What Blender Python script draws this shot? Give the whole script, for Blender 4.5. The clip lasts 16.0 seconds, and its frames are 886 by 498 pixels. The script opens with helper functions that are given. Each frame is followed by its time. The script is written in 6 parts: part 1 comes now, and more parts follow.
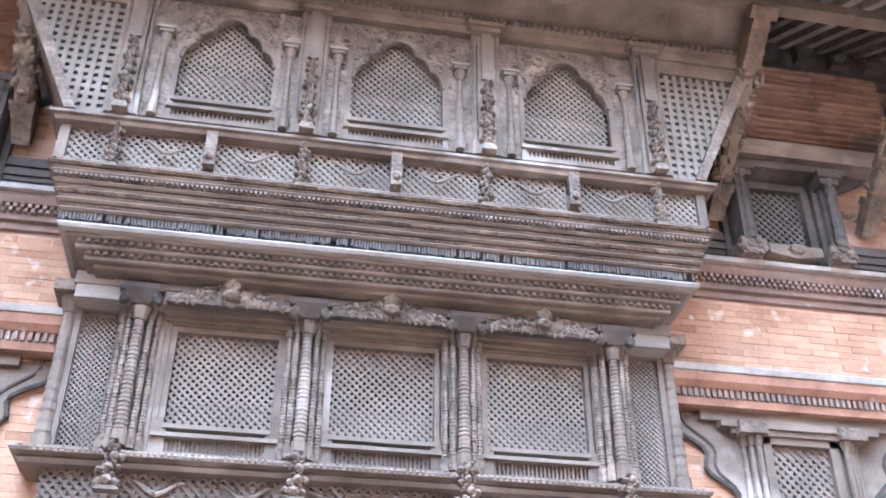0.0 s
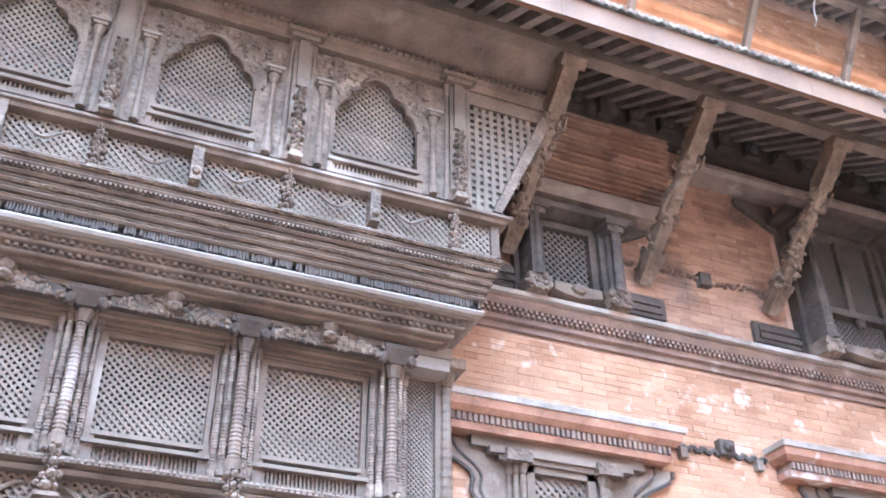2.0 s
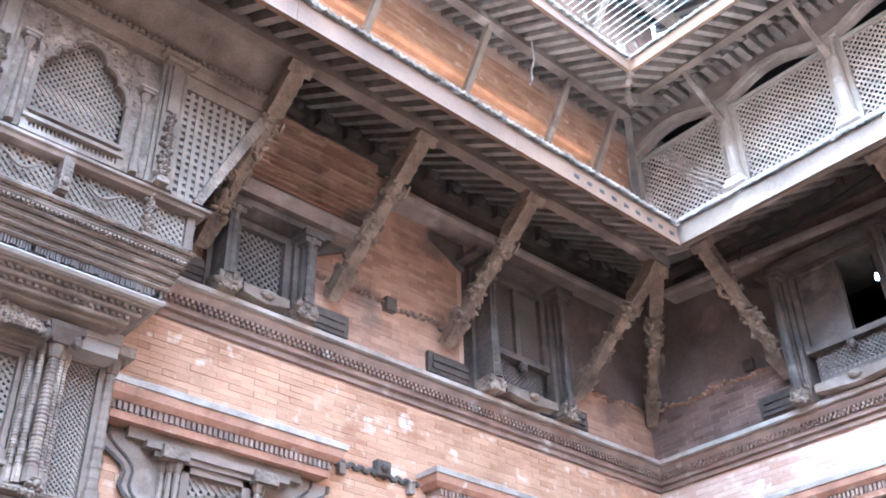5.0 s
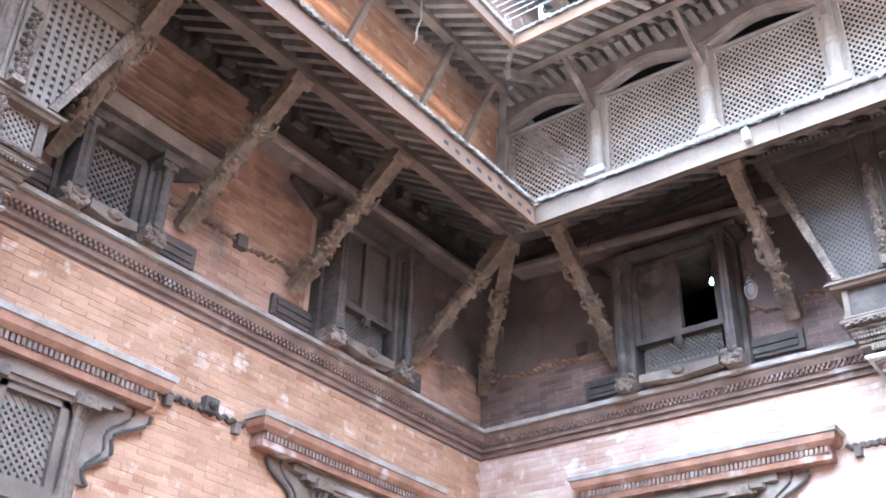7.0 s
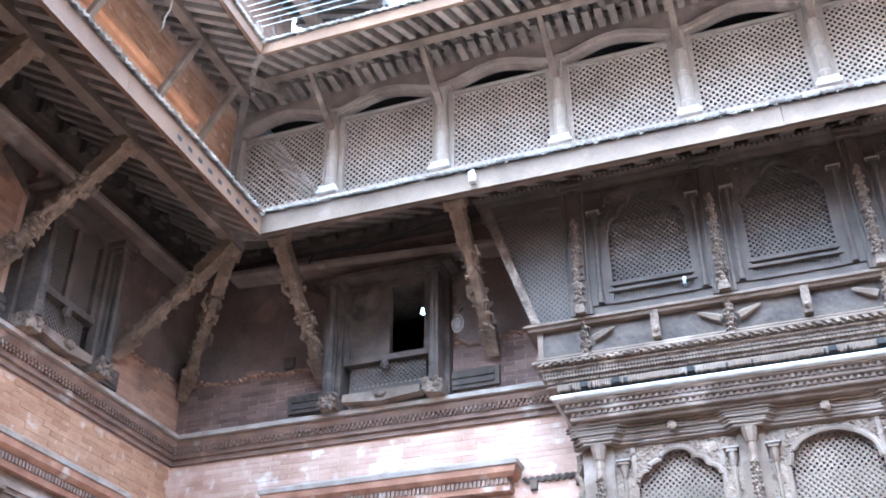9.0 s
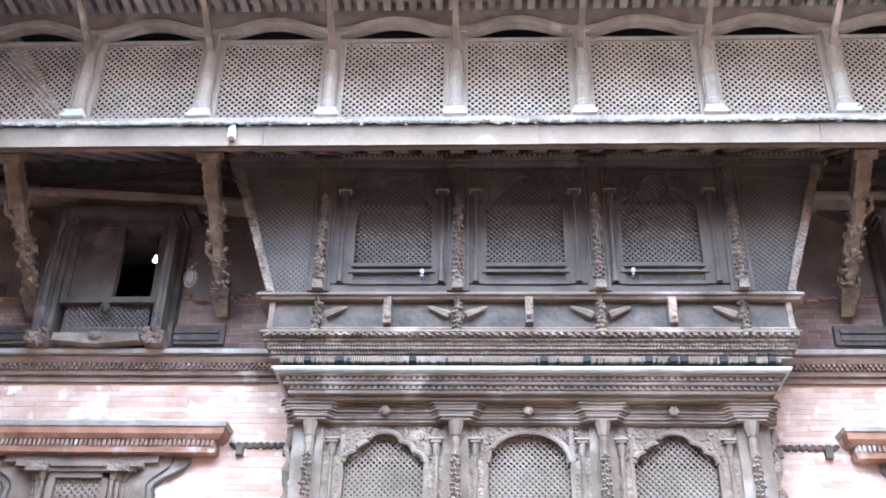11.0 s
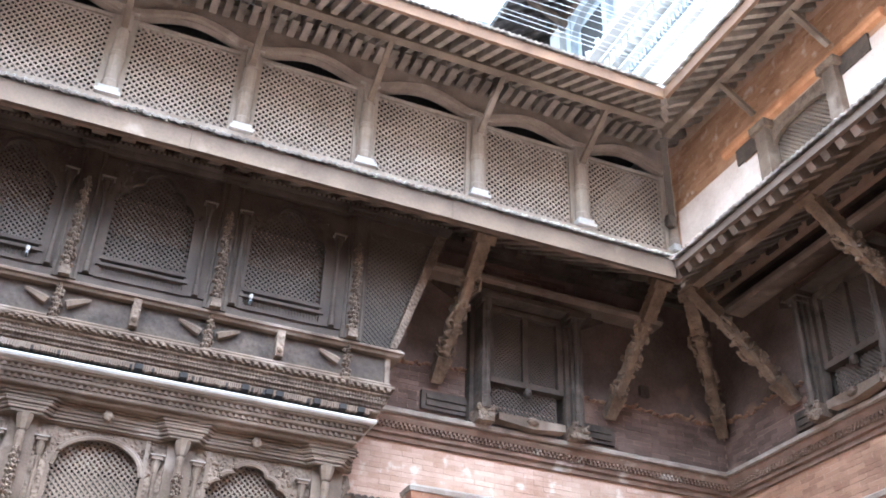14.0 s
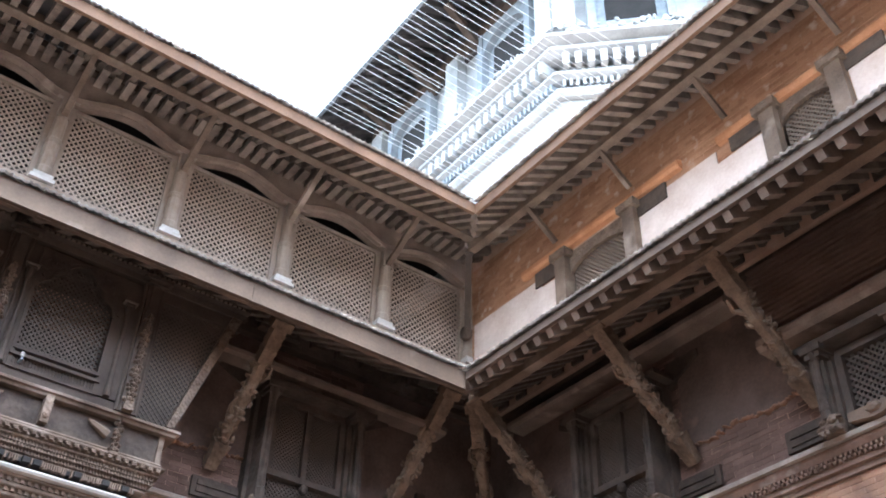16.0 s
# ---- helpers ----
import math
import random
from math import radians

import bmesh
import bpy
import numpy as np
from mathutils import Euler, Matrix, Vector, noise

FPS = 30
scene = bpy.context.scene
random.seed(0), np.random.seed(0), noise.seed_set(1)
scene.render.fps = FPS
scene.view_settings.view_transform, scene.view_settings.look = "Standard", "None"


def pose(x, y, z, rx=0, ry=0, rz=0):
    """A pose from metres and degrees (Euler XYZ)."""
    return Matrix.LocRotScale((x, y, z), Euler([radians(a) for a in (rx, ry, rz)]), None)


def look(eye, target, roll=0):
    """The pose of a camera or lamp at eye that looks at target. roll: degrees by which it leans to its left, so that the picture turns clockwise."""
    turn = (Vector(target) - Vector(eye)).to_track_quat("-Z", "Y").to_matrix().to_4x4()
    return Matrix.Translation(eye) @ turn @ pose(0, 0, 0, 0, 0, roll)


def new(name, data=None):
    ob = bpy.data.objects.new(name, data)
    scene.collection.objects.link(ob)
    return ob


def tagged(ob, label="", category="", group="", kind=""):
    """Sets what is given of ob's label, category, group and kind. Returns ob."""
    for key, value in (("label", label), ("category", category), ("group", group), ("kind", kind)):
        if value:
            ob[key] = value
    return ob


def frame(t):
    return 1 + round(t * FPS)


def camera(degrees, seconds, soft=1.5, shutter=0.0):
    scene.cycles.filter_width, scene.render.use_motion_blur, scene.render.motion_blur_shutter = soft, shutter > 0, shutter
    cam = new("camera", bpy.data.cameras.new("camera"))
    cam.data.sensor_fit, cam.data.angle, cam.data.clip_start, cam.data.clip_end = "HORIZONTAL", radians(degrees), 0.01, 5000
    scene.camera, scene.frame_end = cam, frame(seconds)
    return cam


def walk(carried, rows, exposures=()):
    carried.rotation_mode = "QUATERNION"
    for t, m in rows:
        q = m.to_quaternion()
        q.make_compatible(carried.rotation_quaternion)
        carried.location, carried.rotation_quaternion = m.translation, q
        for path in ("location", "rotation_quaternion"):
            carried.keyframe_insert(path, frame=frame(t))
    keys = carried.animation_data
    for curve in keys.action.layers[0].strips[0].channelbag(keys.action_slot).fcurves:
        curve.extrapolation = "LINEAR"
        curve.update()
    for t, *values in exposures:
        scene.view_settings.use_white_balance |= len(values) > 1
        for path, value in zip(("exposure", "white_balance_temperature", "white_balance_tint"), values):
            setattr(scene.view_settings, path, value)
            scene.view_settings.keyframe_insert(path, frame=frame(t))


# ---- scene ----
# exposure in stops along the clip
EXPOSURES = [(0.0, 5.74, 4600, -4), (2.0, 5.82, 4580, -4), (3.5, 5.97, 4400, -6), (4.2, 5.87, 4400, -6), (6.5, 5.45, 4620, -4), (8.0, 5.3, 4560, -6), (9.0, 5.12, 4560, -5), (11.5, 4.96, 4850, -3), (12.5, 4.78, 5120, -1), (14.0, 4.5, 5250, -1), (16.0, 3.88, 5420, 1)]
cam = camera(46.80, 16.0, soft=1.9)
# seconds, eye x, y, z, then yaw, pitch and roll in degrees
ROWS = [
    (0.0, -7.299, -4.806, 1.616, -10.15, 32.56, 0.25),
    (0.5, -7.301, -4.799, 1.612, -12.84, 32.95, -0.08),
    (1.0, -7.292, -4.812, 1.613, -15.97, 33.21, -0.37),
    (1.5, -7.269, -4.818, 1.607, -19.65, 33.22, -0.56),
    (2.0, -7.246, -4.826, 1.598, -23.07, 33.42, -0.26),
    (2.5, -7.231, -4.820, 1.583, -28.60, 34.00, -1.43),
    (3.0, -7.215, -4.835, 1.579, -33.17, 35.18, -1.84),
    (3.5, -7.212, -4.846, 1.583, -36.50, 37.60, -2.20),
    (4.0, -7.200, -4.849, 1.575, -39.08, 38.19, -2.28),
    (4.2, -7.207, -4.849, 1.582, -40.16, 37.14, -2.17),
    (6.3, -7.230, -4.830, 1.613, -48.01, 31.54, 0.19),
    (6.5, -7.236, -4.824, 1.618, -49.36, 31.23, 0.75),
    (7.0, -7.235, -4.848, 1.611, -52.48, 30.99, 1.66),
    (7.5, -7.237, -4.865, 1.595, -56.72, 31.68, 1.90),
    (8.0, -7.248, -4.870, 1.583, -60.43, 31.81, 1.48),
    (8.5, -7.247, -4.864, 1.578, -65.44, 32.17, 0.79),
    (9.0, -7.268, -4.865, 1.574, -70.59, 32.15, -0.23),
    (9.2, -7.288, -4.848, 1.590, -72.63, 31.82, -0.32),
    (11.3, -7.306, -4.827, 1.603, -89.47, 31.04, 0.69),
    (11.5, -7.331, -4.828, 1.589, -90.95, 31.52, 0.19),
    (12.0, -7.322, -4.826, 1.605, -98.08, 32.57, -0.28),
    (12.5, -7.323, -4.791, 1.607, -102.69, 32.68, 0.89),
    (13.0, -7.310, -4.787, 1.610, -105.86, 32.29, 1.56),
    (13.5, -7.282, -4.794, 1.619, -108.90, 32.28, 1.70),
    (14.0, -7.267, -4.798, 1.622, -111.94, 32.56, 2.05),
    (14.5, -7.260, -4.797, 1.618, -115.58, 33.00, 2.63),
    (15.0, -7.245, -4.790, 1.617, -119.46, 34.21, 2.52),
    (15.5, -7.226, -4.790, 1.615, -122.96, 35.88, 1.91),
    (16.0, -7.221, -4.800, 1.601, -125.39, 38.54, 2.01),
]
walk(cam, [(t, pose(x, y, z) @ pose(0, 0, 0, 0, 0, yaw) @ pose(0, 0, 0, 90 + pitch) @ pose(0, 0, 0, 0, 0, roll))
           for t, x, y, z, yaw, pitch, roll in ROWS],
     exposures=EXPOSURES)

# ---- world and light ----
world = bpy.data.worlds.new("sky")
scene.world = world
world.use_nodes = True
wn = world.node_tree.nodes
sky = wn.new("ShaderNodeTexSky")
sky.sky_type = "NISHITA"
sky.sun_disc = False
sky.sun_elevation, sky.sun_rotation = radians(74), radians(-56)
sky.air_density, sky.dust_density, sky.ozone_density = 1.0, 4.0, 0.6
pale = wn.new("ShaderNodeHueSaturation")
pale.inputs["Saturation"].default_value = 0.55
world.node_tree.links.new(sky.outputs[0], pale.inputs["Color"])
world.node_tree.links.new(pale.outputs[0], wn["Background"].inputs[0])
wn["Background"].inputs[1].default_value = 0.15
sun = new("sun", bpy.data.lights.new("sun", "SUN"))
sun.data.energy, sun.data.angle, sun.data.color = 0.45, radians(14), (1.0, 0.93, 0.84)
sun.matrix_world = look((0, 0, 40), (2.4, -1.6, 40 - 9.6))


# ---- materials ----
def material(name, dark, light, scale=6.0, stretch=(1, 1, 1), rough=0.8, bump=0.3, fine=60.0, carve=0.0, stain=None, per_object=0.0, island=0.0):
    m = bpy.data.materials.new(name)
    m.use_nodes = True
    nt, n = m.node_tree, m.node_tree.nodes
    link = nt.links.new
    bsdf = n["Principled BSDF"]
    co = n.new("ShaderNodeTexCoord")
    mp = n.new("ShaderNodeMapping")
    mp.inputs["Scale"].default_value = stretch
    place = co.outputs["Object"]
    if per_object:
        place = n.new("ShaderNodeNewGeometry").outputs["Position"]
    link(place, mp.inputs["Vector"])
    big = n.new("ShaderNodeTexNoise")
    big.inputs["Scale"].default_value, big.inputs["Detail"].default_value = scale, 6
    link(mp.outputs[0], big.inputs["Vector"])
    small = n.new("ShaderNodeTexNoise")
    small.inputs["Scale"].default_value, small.inputs["Detail"].default_value = fine, 4
    link(mp.outputs[0], small.inputs["Vector"])
    both = n.new("ShaderNodeMath")
    both.operation = "MULTIPLY_ADD"
    both.inputs[1].default_value = 0.28
    link(small.outputs["Fac"], both.inputs[0])
    halved = n.new("ShaderNodeMath")
    halved.operation = "MULTIPLY"
    halved.inputs[1].default_value = 0.72
    link(big.outputs["Fac"], halved.inputs[0])
    link(halved.outputs[0], both.inputs[2])
    last = both.outputs[0]
    if per_object or island:
        if per_object:
            info = n.new("ShaderNodeObjectInfo")
            source, amount = info.outputs["Random"], per_object
        else:
            info = n.new("ShaderNodeNewGeometry")
            source, amount = info.outputs["Random Per Island"], island
        vary = n.new("ShaderNodeMath")
        vary.operation = "MULTIPLY_ADD"
        vary.inputs[1].default_value = amount
        link(source, vary.inputs[0])
        link(last, vary.inputs[2])
        shift = n.new("ShaderNodeMath")
        shift.operation = "SUBTRACT"
        shift.inputs[1].default_value = amount / 2
        link(vary.outputs[0], shift.inputs[0])
        last = shift.outputs[0]
    ramp = n.new("ShaderNodeValToRGB")
    ramp.color_ramp.elements[0].position, ramp.color_ramp.elements[1].position = 0.3, 0.7
    ramp.color_ramp.elements[0].color, ramp.color_ramp.elements[1].color = (*dark, 1), (*light, 1)
    link(last, ramp.inputs[0])
    colour = ramp.outputs[0]
    if stain:
        blot = n.new("ShaderNodeTexNoise")
        blot.inputs["Scale"].default_value, blot.inputs["Detail"].default_value = stain[1], 8
        link(place, blot.inputs["Vector"])
        edge = n.new("ShaderNodeValToRGB")
        edge.color_ramp.elements[0].position, edge.color_ramp.elements[1].position = stain[2], stain[2] + 0.12
        link(blot.outputs["Fac"], edge.inputs[0])
        mix = n.new("ShaderNodeMix")
        mix.data_type = "RGBA"
        link(edge.outputs[0], mix.inputs["Factor"])
        link(colour, mix.inputs["A"])
        mix.inputs["B"].default_value = (*stain[0], 1)
        colour = mix.outputs["Result"]
    link(colour, bsdf.inputs["Base Color"])
    bsdf.inputs["Roughness"].default_value = rough
    bsdf.inputs["Specular IOR Level"].default_value = 0.3
    bp = n.new("ShaderNodeBump")
    bp.inputs["Strength"].default_value, bp.inputs["Distance"].default_value = bump, 0.01
    height = both.outputs[0]
    if carve:
        vor = n.new("ShaderNodeTexVoronoi")
        vor.feature, vor.inputs["Scale"].default_value = "SMOOTH_F1", carve
        link(co.outputs["Object"], vor.inputs["Vector"])
        add = n.new("ShaderNodeMath")
        add.operation = "MULTIPLY_ADD"
        add.inputs[1].default_value = -1.6
        link(vor.outputs["Distance"], add.inputs[0])
        link(height, add.inputs[2])
        height = add.outputs[0]
    link(height, bp.inputs["Height"])
    link(bp.outputs[0], bsdf.inputs["Normal"])
    return m


WOOD = material("weathered_wood", (0.068, 0.044, 0.03), (0.212, 0.147, 0.105), 4, (1, 1, 1), 0.8, 0.4, 70, stain=((0.29, 0.22, 0.175), 2.2, 0.58))
CARVED = material("carved_wood", (0.062, 0.04, 0.028), (0.232, 0.162, 0.115), 9, (1, 1, 1), 0.8, 0.9, 55, carve=38, stain=((0.32, 0.23, 0.17), 2.6, 0.6))
# dark wood, its tone lowered further to imitate shade under the eaves
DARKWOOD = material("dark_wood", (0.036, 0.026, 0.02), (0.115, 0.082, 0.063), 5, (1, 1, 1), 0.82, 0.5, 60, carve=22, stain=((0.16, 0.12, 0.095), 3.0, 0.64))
# wood darkened so that its colour holds the shade under the eave
SHADEWOOD = material("shade_toned_wood", (0.041, 0.028, 0.021), (0.108, 0.077, 0.059), 4, (1, 1, 1), 0.8, 0.5, 70, stain=((0.145, 0.108, 0.087), 2.6, 0.6))
LATTICE = material("lattice_wood", (0.1, 0.07, 0.05), (0.215, 0.156, 0.116), 3, (1, 1, 1), 0.8, 0.3, 90)
GALLERYLATTICE = material("pale_lattice_wood", (0.2, 0.148, 0.115), (0.37, 0.285, 0.228), 2.2, (1, 1, 1), 0.8, 0.3, 90)
CAPWOOD = material("bleached_cornice_wood", (0.15, 0.112, 0.086), (0.31, 0.25, 0.205), 5, (0.5, 1, 1), 0.85, 0.4, 60)
# lattice tone lowered to stand in for shade at the east bay
DARKLATTICE = material("shade_toned_lattice_wood", (0.06, 0.044, 0.034), (0.13, 0.097, 0.077), 3, (1, 1, 1), 0.8, 0.3, 90)
PALEWOOD = material("pale_wood", (0.19, 0.14, 0.106), (0.35, 0.275, 0.22), 3, (1, 1, 0.4), 0.75, 0.3, 40, stain=((0.2, 0.13, 0.09), 4, 0.62))
REDWOOD = material("red_brown_wood", (0.08, 0.04, 0.021), (0.165, 0.09, 0.051), 3, (1, 1, 1), 0.78, 0.35, 45, stain=((0.1, 0.06, 0.04), 5, 0.64))
EAVEBOARD = material("bleached_fascia_wood", (0.056, 0.034, 0.022), (0.122, 0.08, 0.054), 3, (1, 1, 1), 0.8, 0.5, 45, stain=((0.15, 0.108, 0.082), 4, 0.6))
FASCIA = material("grey_brown_wood", (0.075, 0.05, 0.037), (0.16, 0.112, 0.085), 3, (1, 1, 1), 0.8, 0.4, 45, stain=((0.2, 0.145, 0.11), 5, 0.62))
STRUT = material("brown_strut_wood", (0.058, 0.036, 0.024), (0.235, 0.155, 0.102), 7, (1, 1, 1), 0.8, 0.8, 60, carve=26, stain=((0.26, 0.19, 0.14), 5, 0.6))
ARCHWOOD = material("brown_arch_wood", (0.14, 0.095, 0.07), (0.29, 0.212, 0.165), 4, (1, 1, 1), 0.8, 0.4, 50, stain=((0.36, 0.28, 0.22), 3, 0.62))
RAFTER = material("rafter_wood", (0.112, 0.079, 0.06), (0.28, 0.21, 0.165), 6, (1, 1, 1), 0.85, 0.4, 60, per_object=0.25)
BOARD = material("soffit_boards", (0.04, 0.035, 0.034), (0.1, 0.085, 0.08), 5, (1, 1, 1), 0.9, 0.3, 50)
BRICK = material("brick", (0.25, 0.118, 0.062), (0.45, 0.255, 0.152), 3, (1, 1, 1), 0.9, 0.6, 70, per_object=0.22, stain=((0.52, 0.385, 0.3), 7.5, 0.585))
BRICKS = material("bricks_joined", (0.25, 0.118, 0.062), (0.45, 0.255, 0.152), 3, (1, 1, 1), 0.9, 0.6, 70, island=0.22, stain=((0.52, 0.385, 0.3), 7.5, 0.585))
# brick copies paled to put the strong light on the east wall into colour
PALEBRICK = material("skylit_brick", (0.36, 0.205, 0.14), (0.6, 0.42, 0.325), 3, (1, 1, 1), 0.9, 0.6, 70, per_object=0.18, stain=((0.68, 0.56, 0.48), 6.5, 0.56))
PALEBRICKS = material("skylit_bricks_joined", (0.36, 0.205, 0.14), (0.6, 0.42, 0.325), 3, (1, 1, 1), 0.9, 0.6, 70, island=0.18, stain=((0.68, 0.56, 0.48), 6.5, 0.56))
DARKPLASTER = material("dark_plaster", (0.075, 0.052, 0.043), (0.19, 0.13, 0.104), 3.5, (1, 1, 1), 0.93, 0.8, 35, stain=((0.26, 0.155, 0.11), 2.4, 0.6))
OLDBRICK = material("sooty_brick", (0.22, 0.115, 0.072), (0.4, 0.228, 0.148), 4, (1, 1, 1), 0.9, 0.5, 90, per_object=0.3, stain=((0.13, 0.085, 0.066), 2.4, 0.58))
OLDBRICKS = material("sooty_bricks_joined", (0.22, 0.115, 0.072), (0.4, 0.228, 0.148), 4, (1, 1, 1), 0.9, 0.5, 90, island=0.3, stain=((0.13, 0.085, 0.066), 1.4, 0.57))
# brick colour darkened to carry the shade under the east and south eaves
SHADEBRICKS = material("shade_bricks_joined", (0.085, 0.052, 0.04), (0.21, 0.13, 0.1), 3, (1, 1, 1), 0.92, 0.6, 80, island=0.25, stain=((0.26, 0.165, 0.125), 1.8, 0.6))
MORTAR = material("clay_mortar", (0.36, 0.21, 0.14), (0.52, 0.34, 0.25), 8, (1, 1, 1), 0.95, 0.4, 80)
CORNICE = material("brick_cornice", (0.11, 0.068, 0.049), (0.255, 0.158, 0.113), 5, (1, 1, 1), 0.9, 0.4, 70, stain=((0.4, 0.33, 0.28), 3.5, 0.6))
REDCORNICE = material("red_brick_cornice", (0.17, 0.078, 0.046), (0.36, 0.185, 0.115), 7, (1, 1, 1), 0.9, 0.5, 70, stain=((0.5, 0.4, 0.34), 5, 0.6))
ORANGE = material("orange_brick_moulding", (0.3, 0.125, 0.055), (0.55, 0.27, 0.14), 5, (1, 1, 1), 0.9, 0.5, 60)
DUST = material("dusty_ledge", (0.2, 0.15, 0.118), (0.43, 0.355, 0.3), 7, (1, 1, 1), 0.95, 0.4, 60)
LIME = material("limewashed_ledge", (0.34, 0.3, 0.27), (0.55, 0.5, 0.46), 5, (1, 1, 1), 0.9, 0.2, 40)
TILE = material("roof_tile", (0.2, 0.17, 0.15), (0.5, 0.45, 0.4), 8, (1, 1, 1), 0.9, 0.4, 60, per_object=0.4)
PLASTER = material("pink_limewash", (0.5, 0.37, 0.3), (0.72, 0.6, 0.53), 3, (1, 1, 1), 0.92, 0.3, 40, stain=((0.45, 0.27, 0.19), 4, 0.64))
# near-black that stands in for unlit interiors, holes and gaps; also on cables
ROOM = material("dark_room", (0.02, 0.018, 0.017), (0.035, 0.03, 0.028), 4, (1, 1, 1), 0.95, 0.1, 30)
PAVING = material("courtyard_paving", (0.035, 0.03, 0.027), (0.085, 0.072, 0.063), 3, (1, 1, 1), 0.9, 0.3, 40)
WHITE = material("white_painted_wood", (0.24, 0.238, 0.232), (0.43, 0.428, 0.42), 3, (1, 1, 1), 0.7, 0.2, 30)
WIRE = material("bright_wire", (0.6, 0.6, 0.6), (0.8, 0.8, 0.8), 3, (1, 1, 1), 0.5, 0.0, 30)
METAL = material("grey_metal", (0.16, 0.175, 0.19), (0.28, 0.3, 0.32), 8, (1, 1, 1), 0.45, 0.1, 40)


# ---- mesh tools ----
class Geo:
    """Collects solids of one part: local x along the wall to the right, y into the wall, z up."""

    def __init__(self):
        self.v, self.f = [], []

    def add(self, verts, faces):
        k = len(self.v)
        self.v += [tuple(p) for p in verts]
        self.f += [tuple(k + i for i in face) for face in faces]
        return self

    def box(self, x0, x1, y0, y1, z0, z1):
        return self.add([(x, y, z) for z in (z0, z1) for y in (y0, y1) for x in (x0, x1)],
                        [(0, 2, 3, 1), (4, 5, 7, 6), (0, 1, 5, 4), (2, 6, 7, 3), (0, 4, 6, 2), (1, 3, 7, 5)])

    def beam(self, a, b, w, h, up=(0, 0, 1), taper=1.0):
        """A bar from a to b, w across and h along up; taper scales its far end."""
        a, b, up = Vector(a), Vector(b), Vector(up)
        d = (b - a).normalized()
        s = d.cross(up).normalized()
        t = s.cross(d)
        vs = []
        for p, k in ((a, 1.0), (b, taper)):
            vs += [p + s * (i * w * k / 2) + t * (j * h * k / 2) for j in (-1, 1) for i in (-1, 1)]
        return self.add(vs, [(0, 1, 3, 2), (4, 6, 7, 5), (0, 4, 5, 1), (2, 3, 7, 6), (0, 2, 6, 4), (1, 5, 7, 3)])

    def sweep(self, profile, path, closed=False):
        """A closed profile of (outward, z) carried along a plan path with mitred corners; outward is to the path's right."""
        pts = [Vector((*p, 0)) for p in path]
        n = len(pts)
        count = n if closed else n - 1
        normals = []
        for i in range(count):
            d = (pts[(i + 1) % n] - pts[i]).normalized()
            normals.append(Vector((d.y, -d.x, 0)))
        m, base = len(profile), []
        for i in range(n):
            a = normals[i - 1] if (closed or i > 0) else normals[0]
            b = normals[i % count] if (closed or i < n - 1) else normals[-1]
            out = (a + b) / max(0.2, 1 + a.dot(b))
            base += [pts[i] + out * o + Vector((0, 0, z)) for o, z in profile]
        faces = []
        for i in range(count):
            j = (i + 1) % n
            for k in range(m):
                l = (k + 1) % m
                faces.append((i * m + k, i * m + l, j * m + l, j * m + k))
        if not closed:
            faces += [tuple(range(m))[::-1], tuple((n - 1) * m + k for k in range(m))]
        return self.add(base, faces)

    def lathe(self, cx, cy, profile, n=10):
        """A turned post about a vertical axis; profile of (radius, z)."""
        vs = []
        for r, z in profile:
            vs += [(cx + r * math.cos(2 * math.pi * (i + 0.5) / n), cy + r * math.sin(2 * math.pi * (i + 0.5) / n), z) for i in range(n)]
        m = len(profile)
        fs = [(j * n + i, j * n + (i + 1) % n, (j + 1) * n + (i + 1) % n, (j + 1) * n + i) for j in range(m - 1) for i in range(n)]
        fs += [tuple(range(n))[::-1], tuple((m - 1) * n + i for i in range(n))]
        return self.add(vs, fs)

    def lump(self, c, r, turn=0.0):
        """A small rounded knob of carving with radii r."""
        co, si = math.cos(turn), math.sin(turn)
        vs = []
        for lat in (-0.62, 0.0, 0.62):
            k = math.sqrt(1 - lat * lat)
            for i in range(6):
                a = i * math.pi / 3 + lat
                x, z = r[0] * k * math.cos(a), r[2] * k * math.sin(a)
                vs.append((c[0] + x * co - z * si, c[1] - r[1] * lat, c[2] + x * si + z * co))
        vs.append((c[0], c[1] - r[1], c[2]))
        fs = [(j * 6 + i, j * 6 + (i + 1) % 6, (j + 1) * 6 + (i + 1) % 6, (j + 1) * 6 + i) for j in range(2) for i in range(6)]
        fs += [(12 + i, 12 + (i + 1) % 6, 18) for i in range(6)]
        return self.add(vs, [f[::-1] for f in fs])

    def arch(self, curve, top, y0, y1):
        """A board between a curve of (x, z) and a level top, from y0 (front) to y1 (back)."""
        n, vs, fs = len(curve), [], []
        for x, z in curve:
            vs += [(x, y0, z), (x, y0, top), (x, y1, z), (x, y1, top)]
        for i in range(n - 1):
            a, b = 4 * i, 4 * i + 4
            fs += [(a, b, b + 1, a + 1), (b + 2, a + 2, a + 3, b + 3), (a + 2, b + 2, b, a), (a + 1, b + 1, b + 3, a + 3)]
        e = 4 * n - 4
        fs += [(0, 1, 3, 2), (e, e + 2, e + 3, e + 1)]
        return self.add(vs, fs)

    def outline(self, pts, y0, y1):
        """A flat plate with the outline pts of (x, z), counter-clockwise seen from the court."""
        n = len(pts)
        vs = [(x, y0, z) for x, z in pts] + [(x, y1, z) for x, z in pts]
        fs = [tuple(range(n)), tuple(range(n, 2 * n))[::-1]]
        fs += [(i, i + n, (i + 1) % n + n, (i + 1) % n) for i in range(n)]
